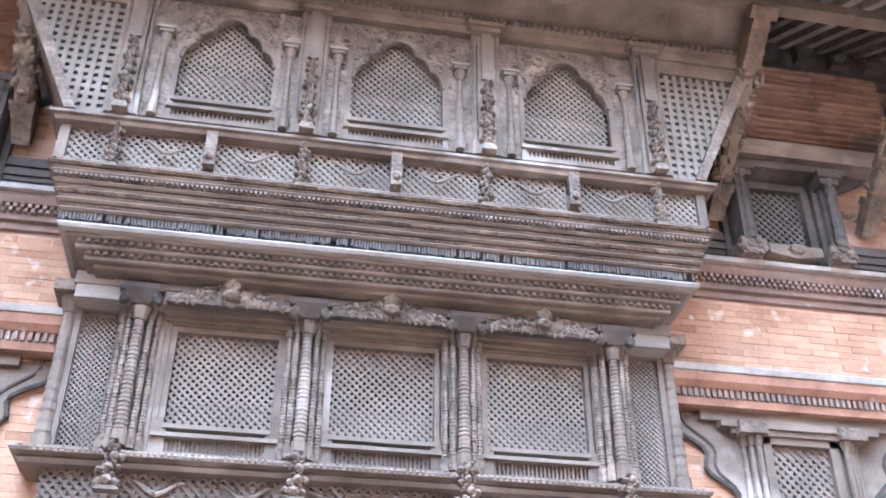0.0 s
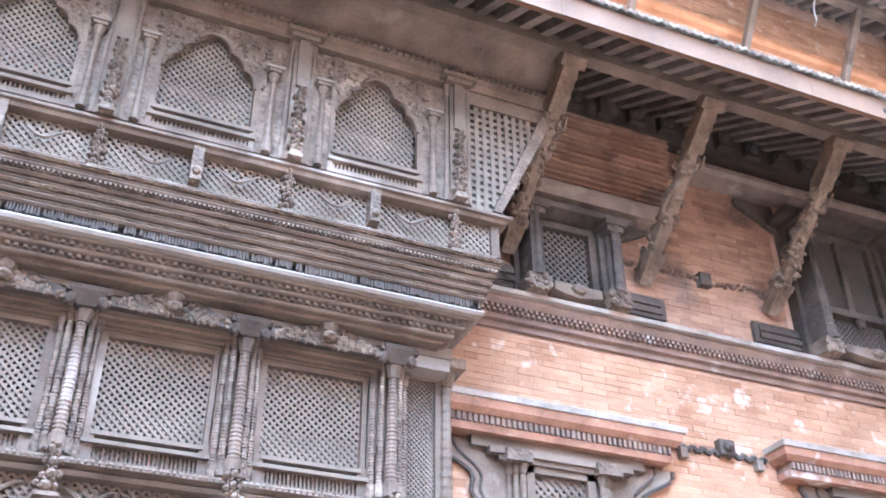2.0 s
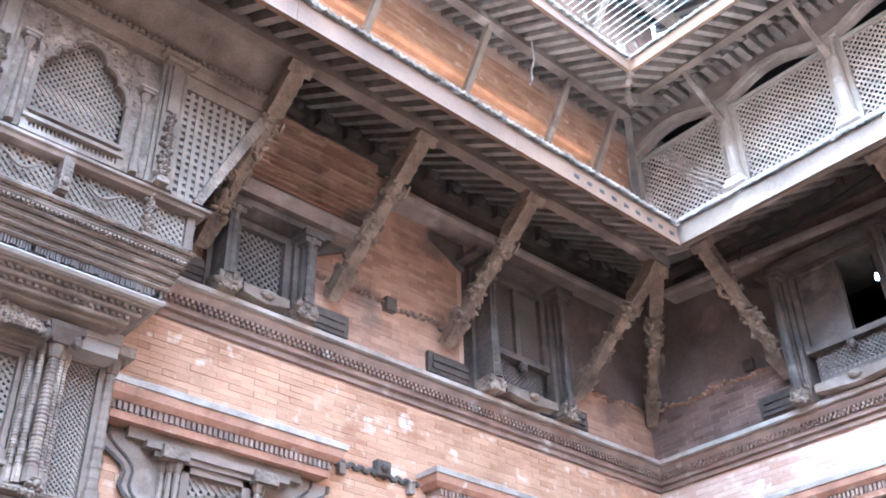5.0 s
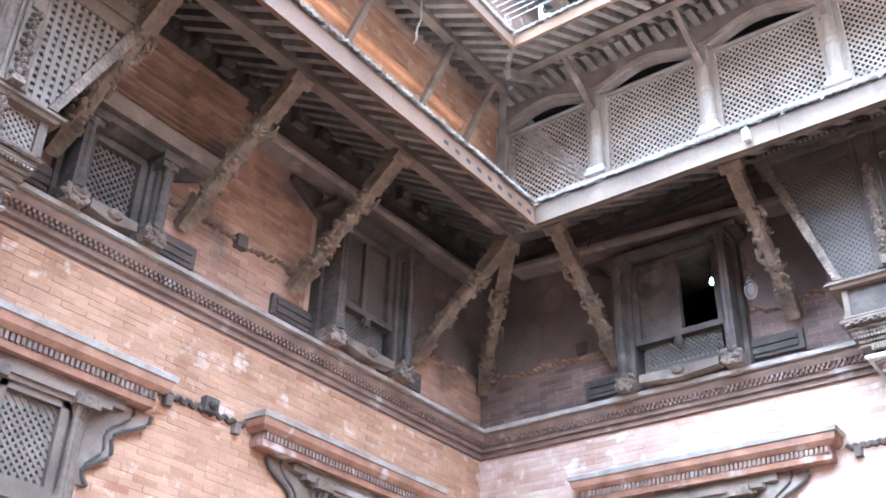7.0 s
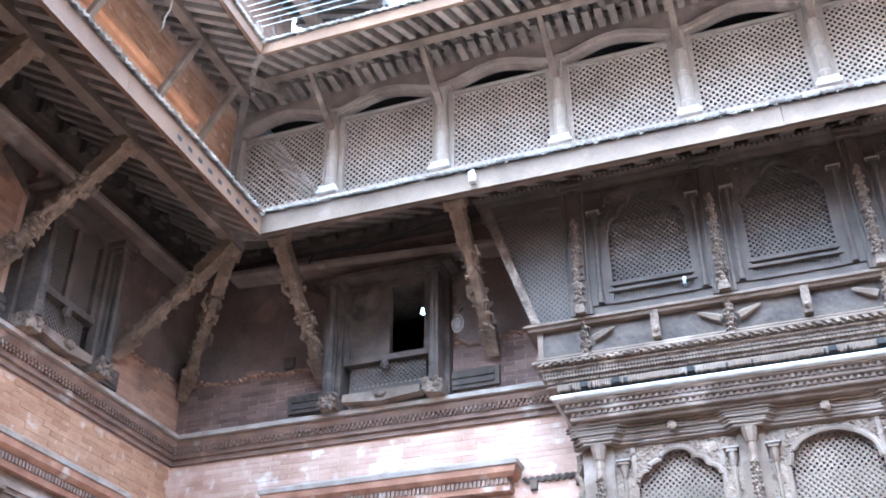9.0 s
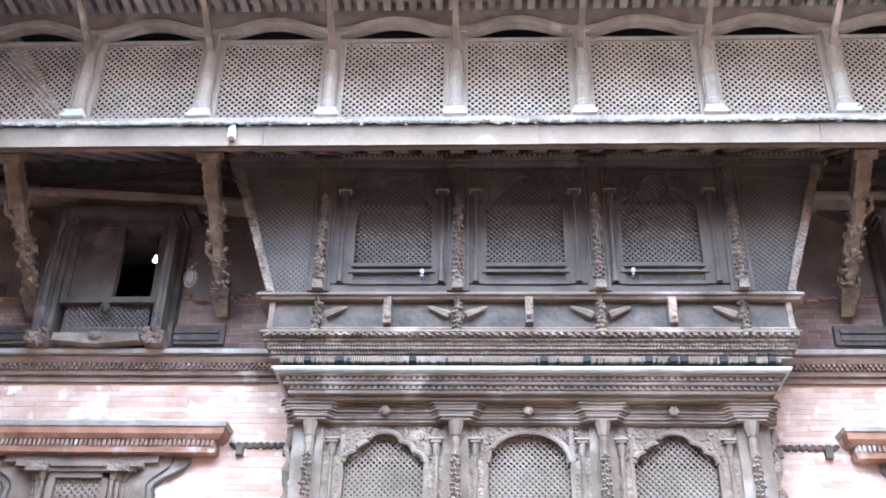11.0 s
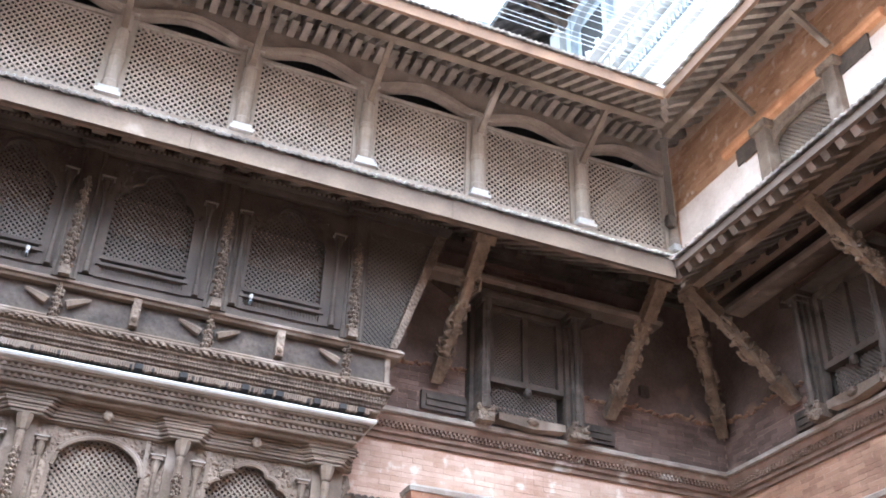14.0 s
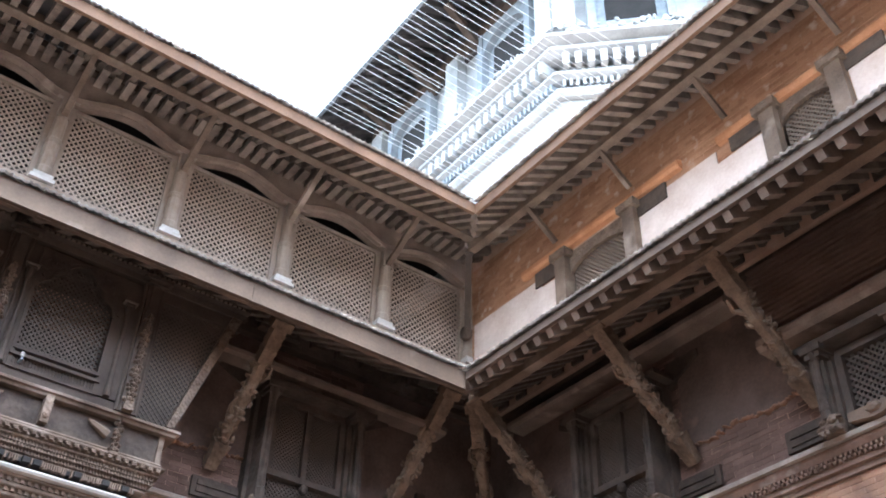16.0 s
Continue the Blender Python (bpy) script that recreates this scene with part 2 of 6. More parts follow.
        return self.add(vs, fs)

    def tube(self, pts, r, n=5):
        pts = [Vector(p) for p in pts]
        vs, fs = [], []
        for i, p in enumerate(pts):
            d = (pts[min(i + 1, len(pts) - 1)] - pts[max(i - 1, 0)]).normalized()
            s = d.cross(Vector((0.3, 0.2, 1)) if abs(d.z) < 0.9 else Vector((1, 0, 0))).normalized()
            t = d.cross(s)
            rr = r[i] if isinstance(r, (list, tuple)) else r
            vs += [p + (s * math.cos(2 * math.pi * k / n) + t * math.sin(2 * math.pi * k / n)) * rr for k in range(n)]
        for i in range(len(pts) - 1):
            fs += [(i * n + k, i * n + (k + 1) % n, (i + 1) * n + (k + 1) % n, (i + 1) * n + k) for k in range(n)]
        fs += [tuple(range(n))[::-1], tuple((len(pts) - 1) * n + k for k in range(n))]
        return self.add(vs, fs)

    def mesh(self, name, mat, smooth=False):
        me = bpy.data.meshes.new(name)
        me.from_pydata(self.v, [], self.f)
        me.materials.append(mat)
        bm = bmesh.new()
        bm.from_mesh(me)
        bmesh.ops.recalc_face_normals(bm, faces=bm.faces)
        bm.to_mesh(me)
        bm.free()
        if smooth:
            me.polygons.foreach_set("use_smooth", [True] * len(me.polygons))
        return me


def thing(name, m, label, category, group="", kind=""):
    ob = new(name)
    ob.empty_display_size = 0.1
    ob.matrix_world = m
    return tagged(ob, label, category, group, kind)


def part(name, geo, mat, parent, label="", kind="", smooth=False, at=None):
    me = geo if isinstance(geo, bpy.types.Mesh) else geo.mesh(name, mat, smooth)
    ob = new(name, me)
    ob.parent = parent
    if at is not None:
        ob.matrix_basis = at
    return tagged(ob, label, "", "", kind)


# ---- plan ----
AY, BX, CY, DX = 0.08, -0.2, -10.45, -13.4
MA, MB, MC, MD = pose(0, AY, 0), pose(BX, 0, 0, 0, 0, -90), pose(0, CY, 0, 0, 0, 180), pose(DX, 0, 0, 0, 0, 90)
COURT = [(DX, AY), (BX, AY), (BX, CY), (DX, CY)]
WALL_TOP, CORN0, CORN1 = 6.92, 4.62, 4.87
TH = 0.45


def lattice(x0, x1, z0, z1, y, pitch=0.054, fill=0.5, square=False):
    """Crossed slats that fill a rectangle: slanting, or upright and level."""
    g = Geo()
    w, h = x1 - x0, z1 - z0
    if square:
        for k in range(int(w / pitch) + 1):
            x = x0 + min(k * pitch, w)
            g.box(max(x0, x - pitch * fill / 2), min(x1, x + pitch * fill / 2), y - 0.006, y + 0.012, z0, z1)
        for k in range(int(h / pitch) + 1):
            z = z0 + min(k * pitch, h)
            g.box(x0, x1, y - 0.002, y + 0.016, max(z0, z - pitch * fill / 2), min(z1, z + pitch * fill / 2))
        return g
    half = pitch * fill / 2
    for lean in (1, -1):
        k0 = -int(h / pitch) - 1
        for k in range(k0, int(w / pitch) + 2):
            # the slat's centre line is x = c + lean * (z - z0)
            c = k * pitch if lean > 0 else k * pitch + h
            za, zb = (max(0, -c), min(h, w - c)) if lean > 0 else (max(0, c - w), min(h, c))
            if lean < 0:
                c = k * pitch + h
            if zb - za < pitch * 0.4:
                continue
            pa = (x0 + c + lean * za, y + (0.002 if lean > 0 else -0.002), z0 + za)
            pb = (x0 + c + lean * zb, y + (0.002 if lean > 0 else -0.002), z0 + zb)
            g.beam(pa, pb, 0.007, half * 1.42, up=(-lean, 0, 1))
    return g


def cusped(x0, x1, spring, apex, n=9):
    """A five-lobed arch: two quarter lobes each side and a round crown, as (x, z) from left to right."""
    half = []
    for (sa, ha), (sb, hb) in (((-1.0, 0.0), (-0.72, 0.36)), ((-0.72, 0.36), (-0.4, 0.67)), ((-0.4, 0.67), (0.0, 1.0))):
        for i in range(n):
            a = math.pi / 2 * (i + 0.02) / n
            half.append((sa + (sb - sa) * (1 - math.cos(a)), ha + (hb - ha) * math.sin(a)))
    half.append((0.0, 1.0))
    full = half + [(-q, h) for q, h in half[-2::-1]]
    return [((x0 + x1) / 2 + (x1 - x0) / 2 * q, spring + (apex - spring) * h) for q, h in full]


def rounded(x0, x1, spring, apex, n=33):
    return [(x0 + (x1 - x0) * i / (n - 1), spring + (apex - spring) * math.sqrt(max(0.0, 1 - (2 * i / (n - 1) - 1) ** 2))) for i in range(n)]


def carving(x0, x1, z0, z1, y, size=0.03, density=1.0, seed=1, inside=None):
    """Rounded knobs, leaves and scrolls of relief scattered over a flat front."""
    rnd = random.Random(seed)
    g = Geo()
    n = int(density * (x1 - x0) * (z1 - z0) / (size * size * 1.6))
    for _ in range(n):
        x, z = rnd.uniform(x0, x1), rnd.uniform(z0, z1)
        if inside and not inside(x, z):
            continue
        s = size * rnd.uniform(0.5, 1.0)
        g.lump((x, y, z), (s, s * rnd.uniform(0.4, 0.8), s * rnd.uniform(0.35, 0.7)), rnd.uniform(0, 3.1))
    return g


def dentils(x0, x1, y0, y1, z0, z1, step, share=0.55, drop=0.0):
    g = Geo()
    n = max(1, int(round((x1 - x0) / step)))
    step = (x1 - x0) / n
    for i in range(n):
        x = x0 + step * (i + 0.5)
        g.box(x - step * share / 2, x + step * share / 2, y0, y1, z0, z1)
    return g


def ringed(r, z0, z1, rings=9, seed=1):
    """A turned post's profile: bands, bulbs and necks."""
    rnd = random.Random(seed)
    out, h = [(r * 1.35, z0), (r * 1.35, z0 + 0.1 * (z1 - z0))], (z1 - z0) * 0.8 / rings
    z = z0 + 0.1 * (z1 - z0)
    for i in range(rings):
        k = 1.15 - 0.3 * i / rings
        bulge = rnd.uniform(0.92, 1.06)
        out += [(r * k * 0.86, z + h * 0.08), (r * k * bulge, z + h * 0.3), (r * k * bulge * 0.97, z + h * 0.6), (r * k * 0.84, z + h * 0.9)]
        z += h
    out += [(r * 1.0, z), (r * 1.5, z1 - 0.03 * (z1 - z0)), (r * 1.6, z1)]
    return out


def figure(x, y, z, h, w, seed):
    """A weathered carved figure on a small block under scrolls of foliage, as one plain shape."""
    rnd = random.Random(seed)
    g = Geo()
    g.box(x - w * 0.62, x + w * 0.62, y - w * 0.5, y + 0.02, z, z + h * 0.05)
    g.box(x - w * 0.5, x + w * 0.5, y - w * 0.4, y + 0.02, z + h * 0.05, z + h * 0.09)
    levels = max(4, int(h * 0.9 / (w * 0.62)))
    step = h * 0.9 / levels
    for i in range(levels):
        t = (i + 0.5) / levels
        zc = z + h * 0.09 + step * (i + 0.5)
        k = w * (0.62 - 0.26 * t + rnd.uniform(-0.08, 0.1))
        sway = w * 0.14 * math.sin(i * 2.2 + seed)
        g.lump((x + sway, y - w * 0.12, zc), (k * 0.62, w * 0.55, step * 0.55), rnd.uniform(-0.5, 0.5))
        for side in (-1, 1):
            g.lump((x + side * k * 0.75 + sway, y, zc + rnd.uniform(-0.25, 0.25) * step), (w * 0.24, w * 0.4, step * rnd.uniform(0.3, 0.5)), side * rnd.uniform(-0.7, 0.9))
            g.lump((x + side * k * 0.35, y - w * 0.25, zc + step * 0.42), (w * 0.15, w * 0.35, step * 0.2), side * 0.5)
    g.lump((x, y - 0.01, z + h * 0.97), (w * 0.26, w * 0.4, h * 0.045))
    return g


# ---- ground and walls ----
g = Geo().box(-400, 400, -400, 400, -0.3, 0.0)
tagged(new("ground", g.mesh("ground", PAVING)), "worn stone and brick paving of the courtyard", "ground", kind="structure")


def cut_wall(name, m, u0, u1, z0, z1, holes, label, mat=MORTAR, front=-0.001, thick=TH):
    """A wall core with rectangular openings right through it."""
    g = Geo()
    us = sorted({u0, u1, *[h[0] for h in holes], *[h[1] for h in holes]})
    for a, b in zip(us, us[1:]):
        z = z0
        for h in sorted((h for h in holes if h[0] <= a + 1e-6 and h[1] >= b - 1e-6), key=lambda h: h[2]):
            if h[2] > z:
                g.box(a, b, front, thick, z, h[2])
            z = max(z, h[3])
        if z < z1:
            g.box(a, b, front, thick, z, z1)
    ob = new(name, g.mesh(name, mat))
    ob.matrix_world = m
    return tagged(ob, label, "wall", kind="structure")


BRICK_SHAPES = {}


def brick_mesh(length, mat, k):
    """One brick with worn arrises."""
    key = (round(length, 3), mat.name, k)
    if key not in BRICK_SHAPES:
        rnd = random.Random(k * 7 + int(length * 1000))
        h, d, c = 0.0411, 0.05, 0.0012
        g = Geo()
        vs = []
        for y, inset in ((-0.0025, c), (-0.001, 0.0), (d, 0.0)):
            for sx, sz in ((-1, -1), (1, -1), (1, 1), (-1, 1)):
                vs.append((sx * (length / 2 - inset - rnd.uniform(0, 0.0015)), y, sz * (h / 2 - inset - rnd.uniform(0, 0.001))))
        fs = [(0, 1, 2, 3)]
        for j in (0, 4):
            fs += [(j + i, j + 4 + i, j + 4 + (i + 1) % 4, j + (i + 1) % 4) for i in range(4)]
        g.add(vs, fs)
        BRICK_SHAPES[key] = g.mesh("brick", mat)
    return BRICK_SHAPES[key]


def lay_bricks(wall, areas, holes, single, joined, near, limit=300, seed=3):
    """Courses of bricks over areas (u0, u1, z0, z1) less the holes; those in the stretch near are objects of their own."""
    rnd = random.Random(seed)
    rest, count = Geo(), 0

    def chip(e):
        return rnd.uniform(0, 0.0025) if e else 0.0
    for u0, u1, z0, z1 in areas:
        rows = int((z1 - z0) / 0.042)
        for r in range(rows):
            z = z0 + 0.042 * (r + 0.5)
            u = u0 - (0.085 if r % 2 else 0.0)
            while u < u1:
                a, b = max(u, u0), min(u + 0.1735, u1)
                u += 0.1745
                spans = [(a, b)]
                for h in holes:
                    if h[2] < z + 0.02 and h[3] > z - 0.02:
                        nxt = []
                        for p, q in spans:
                            if h[0] >= q or h[1] <= p:
                                nxt.append((p, q))
                            else:
                                if h[0] - p > 0.03:
                                    nxt.append((p, h[0]))
                                if q - h[1] > 0.03:
                                    nxt.append((h[1], q))
                        spans = nxt
                for p, q in spans:
                    if q - p < 0.03:
                        continue
                    y = rnd.uniform(-0.004, 0.001)
                    if near[0] <= p and q <= near[1] and near[2] <= z <= near[3] and count < limit:
                        count += 1
                        length = 0.1735 if q - p > 0.165 else round(q - p, 2)
                        part("brick", brick_mesh(length, single, rnd.randrange(3)), None, wall, at=pose((p + q) / 2, y, z, 0, rnd.uniform(-0.3, 0.3), 0))
                    else:
                        i = 0.0005
                        c = 0.0012
                        k = len(rest.v)
                        for yy, e in ((y - 0.0025, c), (y - 0.001, 0), (0.05, 0)):
                            rest.v += [(p + i + e + chip(e), yy, z - 0.0206 + e + chip(e)), (q - i - e - chip(e), yy, z - 0.0206 + e + chip(e)), (q - i - e - chip(e), yy, z + 0.0206 - e - chip(e)), (p + i + e + chip(e), yy, z + 0.0206 - e - chip(e))]
                        rest.f.append((k, k + 1, k + 2, k + 3))
                        for j in (0, 4):
                            rest.f += [(k + j + n, k + j + 4 + n, k + j + 4 + (n + 1) % 4, k + j + (n + 1) % 4) for n in range(4)]
    if rest.f:
        me = bpy.data.meshes.new("brick_courses")
        me.from_pydata(rest.v, [], rest.f)
        me.materials.append(joined)
        me.update()
        bm = bmesh.new()
        bm.from_mesh(me)
        bmesh.ops.recalc_face_normals(bm, faces=bm.faces)
        bm.to_mesh(me)
        bm.free()
        ob = new("brick_courses", me)
        ob.parent = wall
        tagged(ob, kind="stuff")


CA = -6.78  # middle of the bay on side A
HOLES_A = [(CA - 1.52, CA + 1.52, 3.32, 4.2), (CA - 1.5, CA + 1.5, 4.95, 5.8), (-4.5, -4.12, 4.97, 5.47), (-2.27, -1.68, 5.1, 5.92), (-4.63, -4.3, 3.2, 3.66),
           (-2.12, -1.74, 3.1, 3.66), (2 * CA + 4.12, 2 * CA + 4.5, 4.97, 5.47), (2 * CA + 4.3, 2 * CA + 4.63, 3.2, 3.66)]
HOLES_B = [(1.6, 2.26, 5.1, 5.95), (8.08, 8.7, 5.1, 5.92), (3.7, 6.65, 5.1, 6.15), (3.72, 6.6, 2.95, 4.18), (1.78, 2.12, 3.1, 3.75), (8.2, 8.54, 3.1, 3.75)]
HOLES_C = [(1.72, 2.32, 5.1, 5.9), (4.05, 4.45, 4.97, 5.47), (1.75, 2.1, 3.1, 3.66), (4.2, 4.55, 3.2, 3.66)]
wall_a = cut_wall("wall_north", MA, DX, BX + 0.6, 0, WALL_TOP, HOLES_A, "brick courtyard wall with carved wooden windows and bay")
wall_b = cut_wall("wall_east", MB, -AY, -CY, 0, WALL_TOP, HOLES_B, "pale pink brick courtyard wall with carved wooden bay")
wall_c = cut_wall("wall_south", MC, -BX, -DX, 0, WALL_TOP, HOLES_C, "shaded brick courtyard wall under the eave")
# unseen west wall; its extra height is there to cut low sky light
wall_d = cut_wall("wall_west", MD, CY, AY, 0, 9.6, [], "plain brick courtyard wall out of view, raised to hold back western sky", BRICKS)

# upper storey over sides A and C; the gallery stands over side B
UA, UC = pose(0, 0.0, 0), pose(0, -10.3, 0, 0, 0, 180)
upper_a = cut_wall("upper_wall_north", UA, -4.0, 0.3, 6.5, 9.0, [], "orange brick wall of the upper storey")
upper_c = cut_wall("upper_wall_south", UC, 0.0, 9.0, 6.5, 9.0, [(1.6, 2.4, 7.2, 7.78), (4.1, 4.6, 7.1, 7.72)], "orange and whitewashed brick wall of the upper storey")
# rooms behind the lattices, painted near-black for their unlit inside
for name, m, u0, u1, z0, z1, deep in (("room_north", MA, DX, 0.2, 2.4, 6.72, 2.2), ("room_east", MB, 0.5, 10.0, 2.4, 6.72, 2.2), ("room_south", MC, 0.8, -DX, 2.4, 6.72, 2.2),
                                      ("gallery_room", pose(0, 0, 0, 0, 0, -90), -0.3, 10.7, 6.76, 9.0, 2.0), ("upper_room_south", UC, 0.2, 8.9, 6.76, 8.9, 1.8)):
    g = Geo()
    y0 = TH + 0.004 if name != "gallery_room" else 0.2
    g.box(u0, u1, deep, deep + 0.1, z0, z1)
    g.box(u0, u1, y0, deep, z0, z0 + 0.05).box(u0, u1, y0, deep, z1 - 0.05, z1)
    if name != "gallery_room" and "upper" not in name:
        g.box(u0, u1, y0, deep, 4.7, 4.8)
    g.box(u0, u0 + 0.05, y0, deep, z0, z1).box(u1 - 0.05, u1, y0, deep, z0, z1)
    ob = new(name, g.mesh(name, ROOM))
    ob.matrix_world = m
    tagged(ob, "room painted near-black to look unlit, seen only through lattice", "room", kind="structure")

# ---- string cornices round the court ----
g = Geo()
g.sweep([(0, CORN0), (0.03, CORN0), (0.03, 4.66), (0.06, 4.665), (0.06, 4.70), (0, 4.70)], COURT, True)
g.sweep([(0, 4.7), (0.062, 4.7), (0.062, 4.745), (0, 4.745)], COURT, True)
g.sweep([(0, 4.745), (0.10, 4.745), (0.12, 4.775), (0.12, 4.80), (0.0, 4.80)], COURT, True)
cornice = new("trim_cornice", g.mesh("trim_cornice", CORNICE))
tagged(cornice, "moulded brick string course with toothed band and dusty top", "cornice", kind="structure")
top = Geo().sweep([(0, 4.802), (0.155, 4.802), (0.16, 4.83), (0.13, 4.85), (0, CORN1)], COURT, True)
part("ledge", top, DUST, cornice, "dust-covered top ledge")
for m, u0, u1 in ((MA, DX, BX), (MB, -AY, -CY), (MC, -BX, -DX)):
    g = Geo()
    n = int((u1 - u0) / 0.038)
    for i in range(n):
        u = u0 + 0.06 + 0.038 * i
        g.box(u, u + 0.02, -0.088, 0.0, 4.701, 4.722)
        g.box(u + 0.019, u + 0.039, -0.098, 0.0, 4.722, 4.744)
    part("toothed_band", g, CORNICE, cornice, kind="stuff", at=m)


# ---- eaves ----
def tile_mesh():
    """One small eave tile, hollow towards its middle and rounded at the lip."""
    g = Geo()
    vs, n = [], 6
    for y in (-0.012, 0.16):
        for i in range(n + 1):
            q = i / n
            x = -0.027 + 0.054 * q
            z = 0.011 * abs(math.cos(math.pi * q)) ** 1.5 - 0.004
            vs += [(x, y + 0.006 * math.sin(math.pi * q), z - 0.004), (x, y, z + 0.013)]
    k = 2 * (n + 1)
    fs = []
    for i in range(n):
        a = 2 * i
        fs += [(a, a + 2, a + 3, a + 1), (k + a + 2, k + a, k + a + 1, k + a + 3), (a + 1, a + 3, k + a + 3, k + a + 1), (a + 2, a, k + a, k + a + 2)]
    fs += [(0, 1, k + 1, k), (k - 2, 2 * k - 2, 2 * k - 1, k - 1)]
    return g.add(vs, fs).mesh("eave_tile", TILE)


TILE_MESH = tile_mesh()
RAFTERS = {}


def eave(name, m, u0, u1, e0, e1, pf, zf, slope, purlin, label, board=0.17, mat=REDWOOD, valley=(True, True), step=0.145, thick_rafter=0.06, notches=False, drop=(0.13, 0.03)):
    """A tiled eave: u0, u1 at the wall and e0, e1 at its edge; pf the reach, zf the fascia's foot."""
    t = thing(name, m, label, "roof")
    zr = zf + board * 0.2 if board > 0.1 else zf - 0.06
    def height(p):
        return zr + (pf - p) * slope
    fas = Geo()
    rnd = random.Random(int(pf * 100))
    n = max(2, int((e1 - e0) / 1.7))
    for i in range(n):
        a, b = e0 + (e1 - e0) * i / n, e0 + (e1 - e0) * (i + 1) / n
        s0, s1 = rnd.uniform(-0.002, 0.002), rnd.uniform(-0.002, 0.002)
        fas = Geo().add([(x, y, z + (s0 if x == a else s1)) for z in (zf, zf + board) for y in (-pf, -pf + 0.035) for x in (a + (0.002 if i else 0), b)],
                        [(0, 2, 3, 1), (4, 5, 7, 6), (0, 1, 5, 4), (2, 6, 7, 3), (0, 4, 6, 2), (1, 3, 7, 5)])
        part("fascia_board", fas, mat, t, "weathered red-brown fascia board")
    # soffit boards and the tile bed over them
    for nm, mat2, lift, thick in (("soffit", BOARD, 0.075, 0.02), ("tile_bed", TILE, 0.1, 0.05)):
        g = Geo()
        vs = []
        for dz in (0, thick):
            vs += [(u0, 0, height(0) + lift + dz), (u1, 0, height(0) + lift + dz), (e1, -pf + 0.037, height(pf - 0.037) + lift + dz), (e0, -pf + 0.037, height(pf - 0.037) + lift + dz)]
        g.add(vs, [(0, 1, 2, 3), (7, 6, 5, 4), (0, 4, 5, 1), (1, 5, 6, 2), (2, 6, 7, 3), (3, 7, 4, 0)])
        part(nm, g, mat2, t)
    # purlin
    g = Geo()
    cut = purlin
    ra = u0 + (e0 - u0) * cut / pf
    rb = u1 + (e1 - u1) * cut / pf
    g.box(ra, rb, -purlin - 0.045, -purlin + 0.045, height(purlin) - drop[0], height(purlin) - drop[1])
    part("purlin", g, WOOD, t, "long squared purlin on the strut heads")
    # rafters
    n = int((u1 - u0) / step)
    for i in range(n):
        u = u0 + step * (i + 0.5)
        reach = pf - 0.04
        if valley[1] and e1 < u1 - 0.2 and u > e1:
            reach = min(reach, (u1 - u) * pf / (u1 - e1))
        if valley[0] and e0 > u0 + 0.2 and u < e0:
            reach = min(reach, (u - u0) * pf / (e0 - u0))
        if reach < 0.15:
            continue
        key = (name, round(reach, 2))
        if key not in RAFTERS:
            RAFTERS[key] = Geo().beam((0, 0.0, height(0) + 0.02), (0, -reach, height(reach) + 0.02), thick_rafter, 0.1).mesh("rafter", RAFTER)
        part("rafter", RAFTERS[key], None, t, at=pose(u, 0, 0))
    n = int((e1 - e0) / 0.055)
    for i in range(n):
        part("eave_tile", TILE_MESH, None, t, at=pose(e0 + 0.055 * (i + 0.5), -pf - 0.022, zf + board + 0.008 + rnd.uniform(-0.004, 0.004), math.degrees(math.atan(slope)), rnd.uniform(-6, 6), rnd.uniform(-4, 4)))
    if notches:
        # no holes are cut; near-black plates paint their shade
        g = Geo()
        for i in range(9):
            u = e1 - 0.09 - 0.135 * i
            g.box(u - 0.024, u + 0.024, -pf - 0.004, -pf + 0.002, zf + 0.06, zf + 0.09)
        part("peg_hole", g, ROOM, t, "near-black plates painted as shaded peg holes in the fascia", kind="stuff")
    return t


EA, EB, EC = -1.32, -1.47, -9.16
eave("lower_eave", MA, DX, BX, DX + 1.3, EB, AY - EA, 5.89, 0.6, 0.98, "tiled lower eave with close-set dark rafters", notches=True)
eave("lower_eave", MB, -AY, -CY, -EA, -EC, BX - EB, 5.9, 0.6, 1.1, "tiled lower eave with pale weathered fascia", mat=EAVEBOARD, step=0.21, thick_rafter=0.1, drop=(0.03, -0.03))
eave("lower_eave", MC, -BX, -DX, -EB, -DX - 1.3, EC - CY, 5.99, 0.6, 0.98, "tiled lower eave with jutting rafter ends in shade", 0.07, FASCIA)
eave("lower_eave", MD, CY, AY, CY + 1.3, AY - 1.3, 1.29, 5.89, 0.6, 0.98, "tiled lower eave with dark rafters")
FA, FB, FC = -1.0, -1.25, -9.41
eave("upper_eave", UA, -4.0, 0.0, -5.0, FB, -FA, 8.06, 0.55, 0.42, "upper tiled eave with weathered rafters", 0.12, valley=(False, True))
eave("upper_eave", pose(0, 0, 0, 0, 0, -90), 0, 10.3, -FA, -FC, -FB, 8.06, 0.55, 0.62, "upper tiled eave over the lattice gallery", 0.12, drop=(0.09, 0.0))
eave("upper_eave", UC, 0, 9.0, -FB, 9.0, 10.3 + FC, 8.06, 0.55, 0.43, "upper tiled eave with red-brown rafters", 0.12, valley=(True, False))

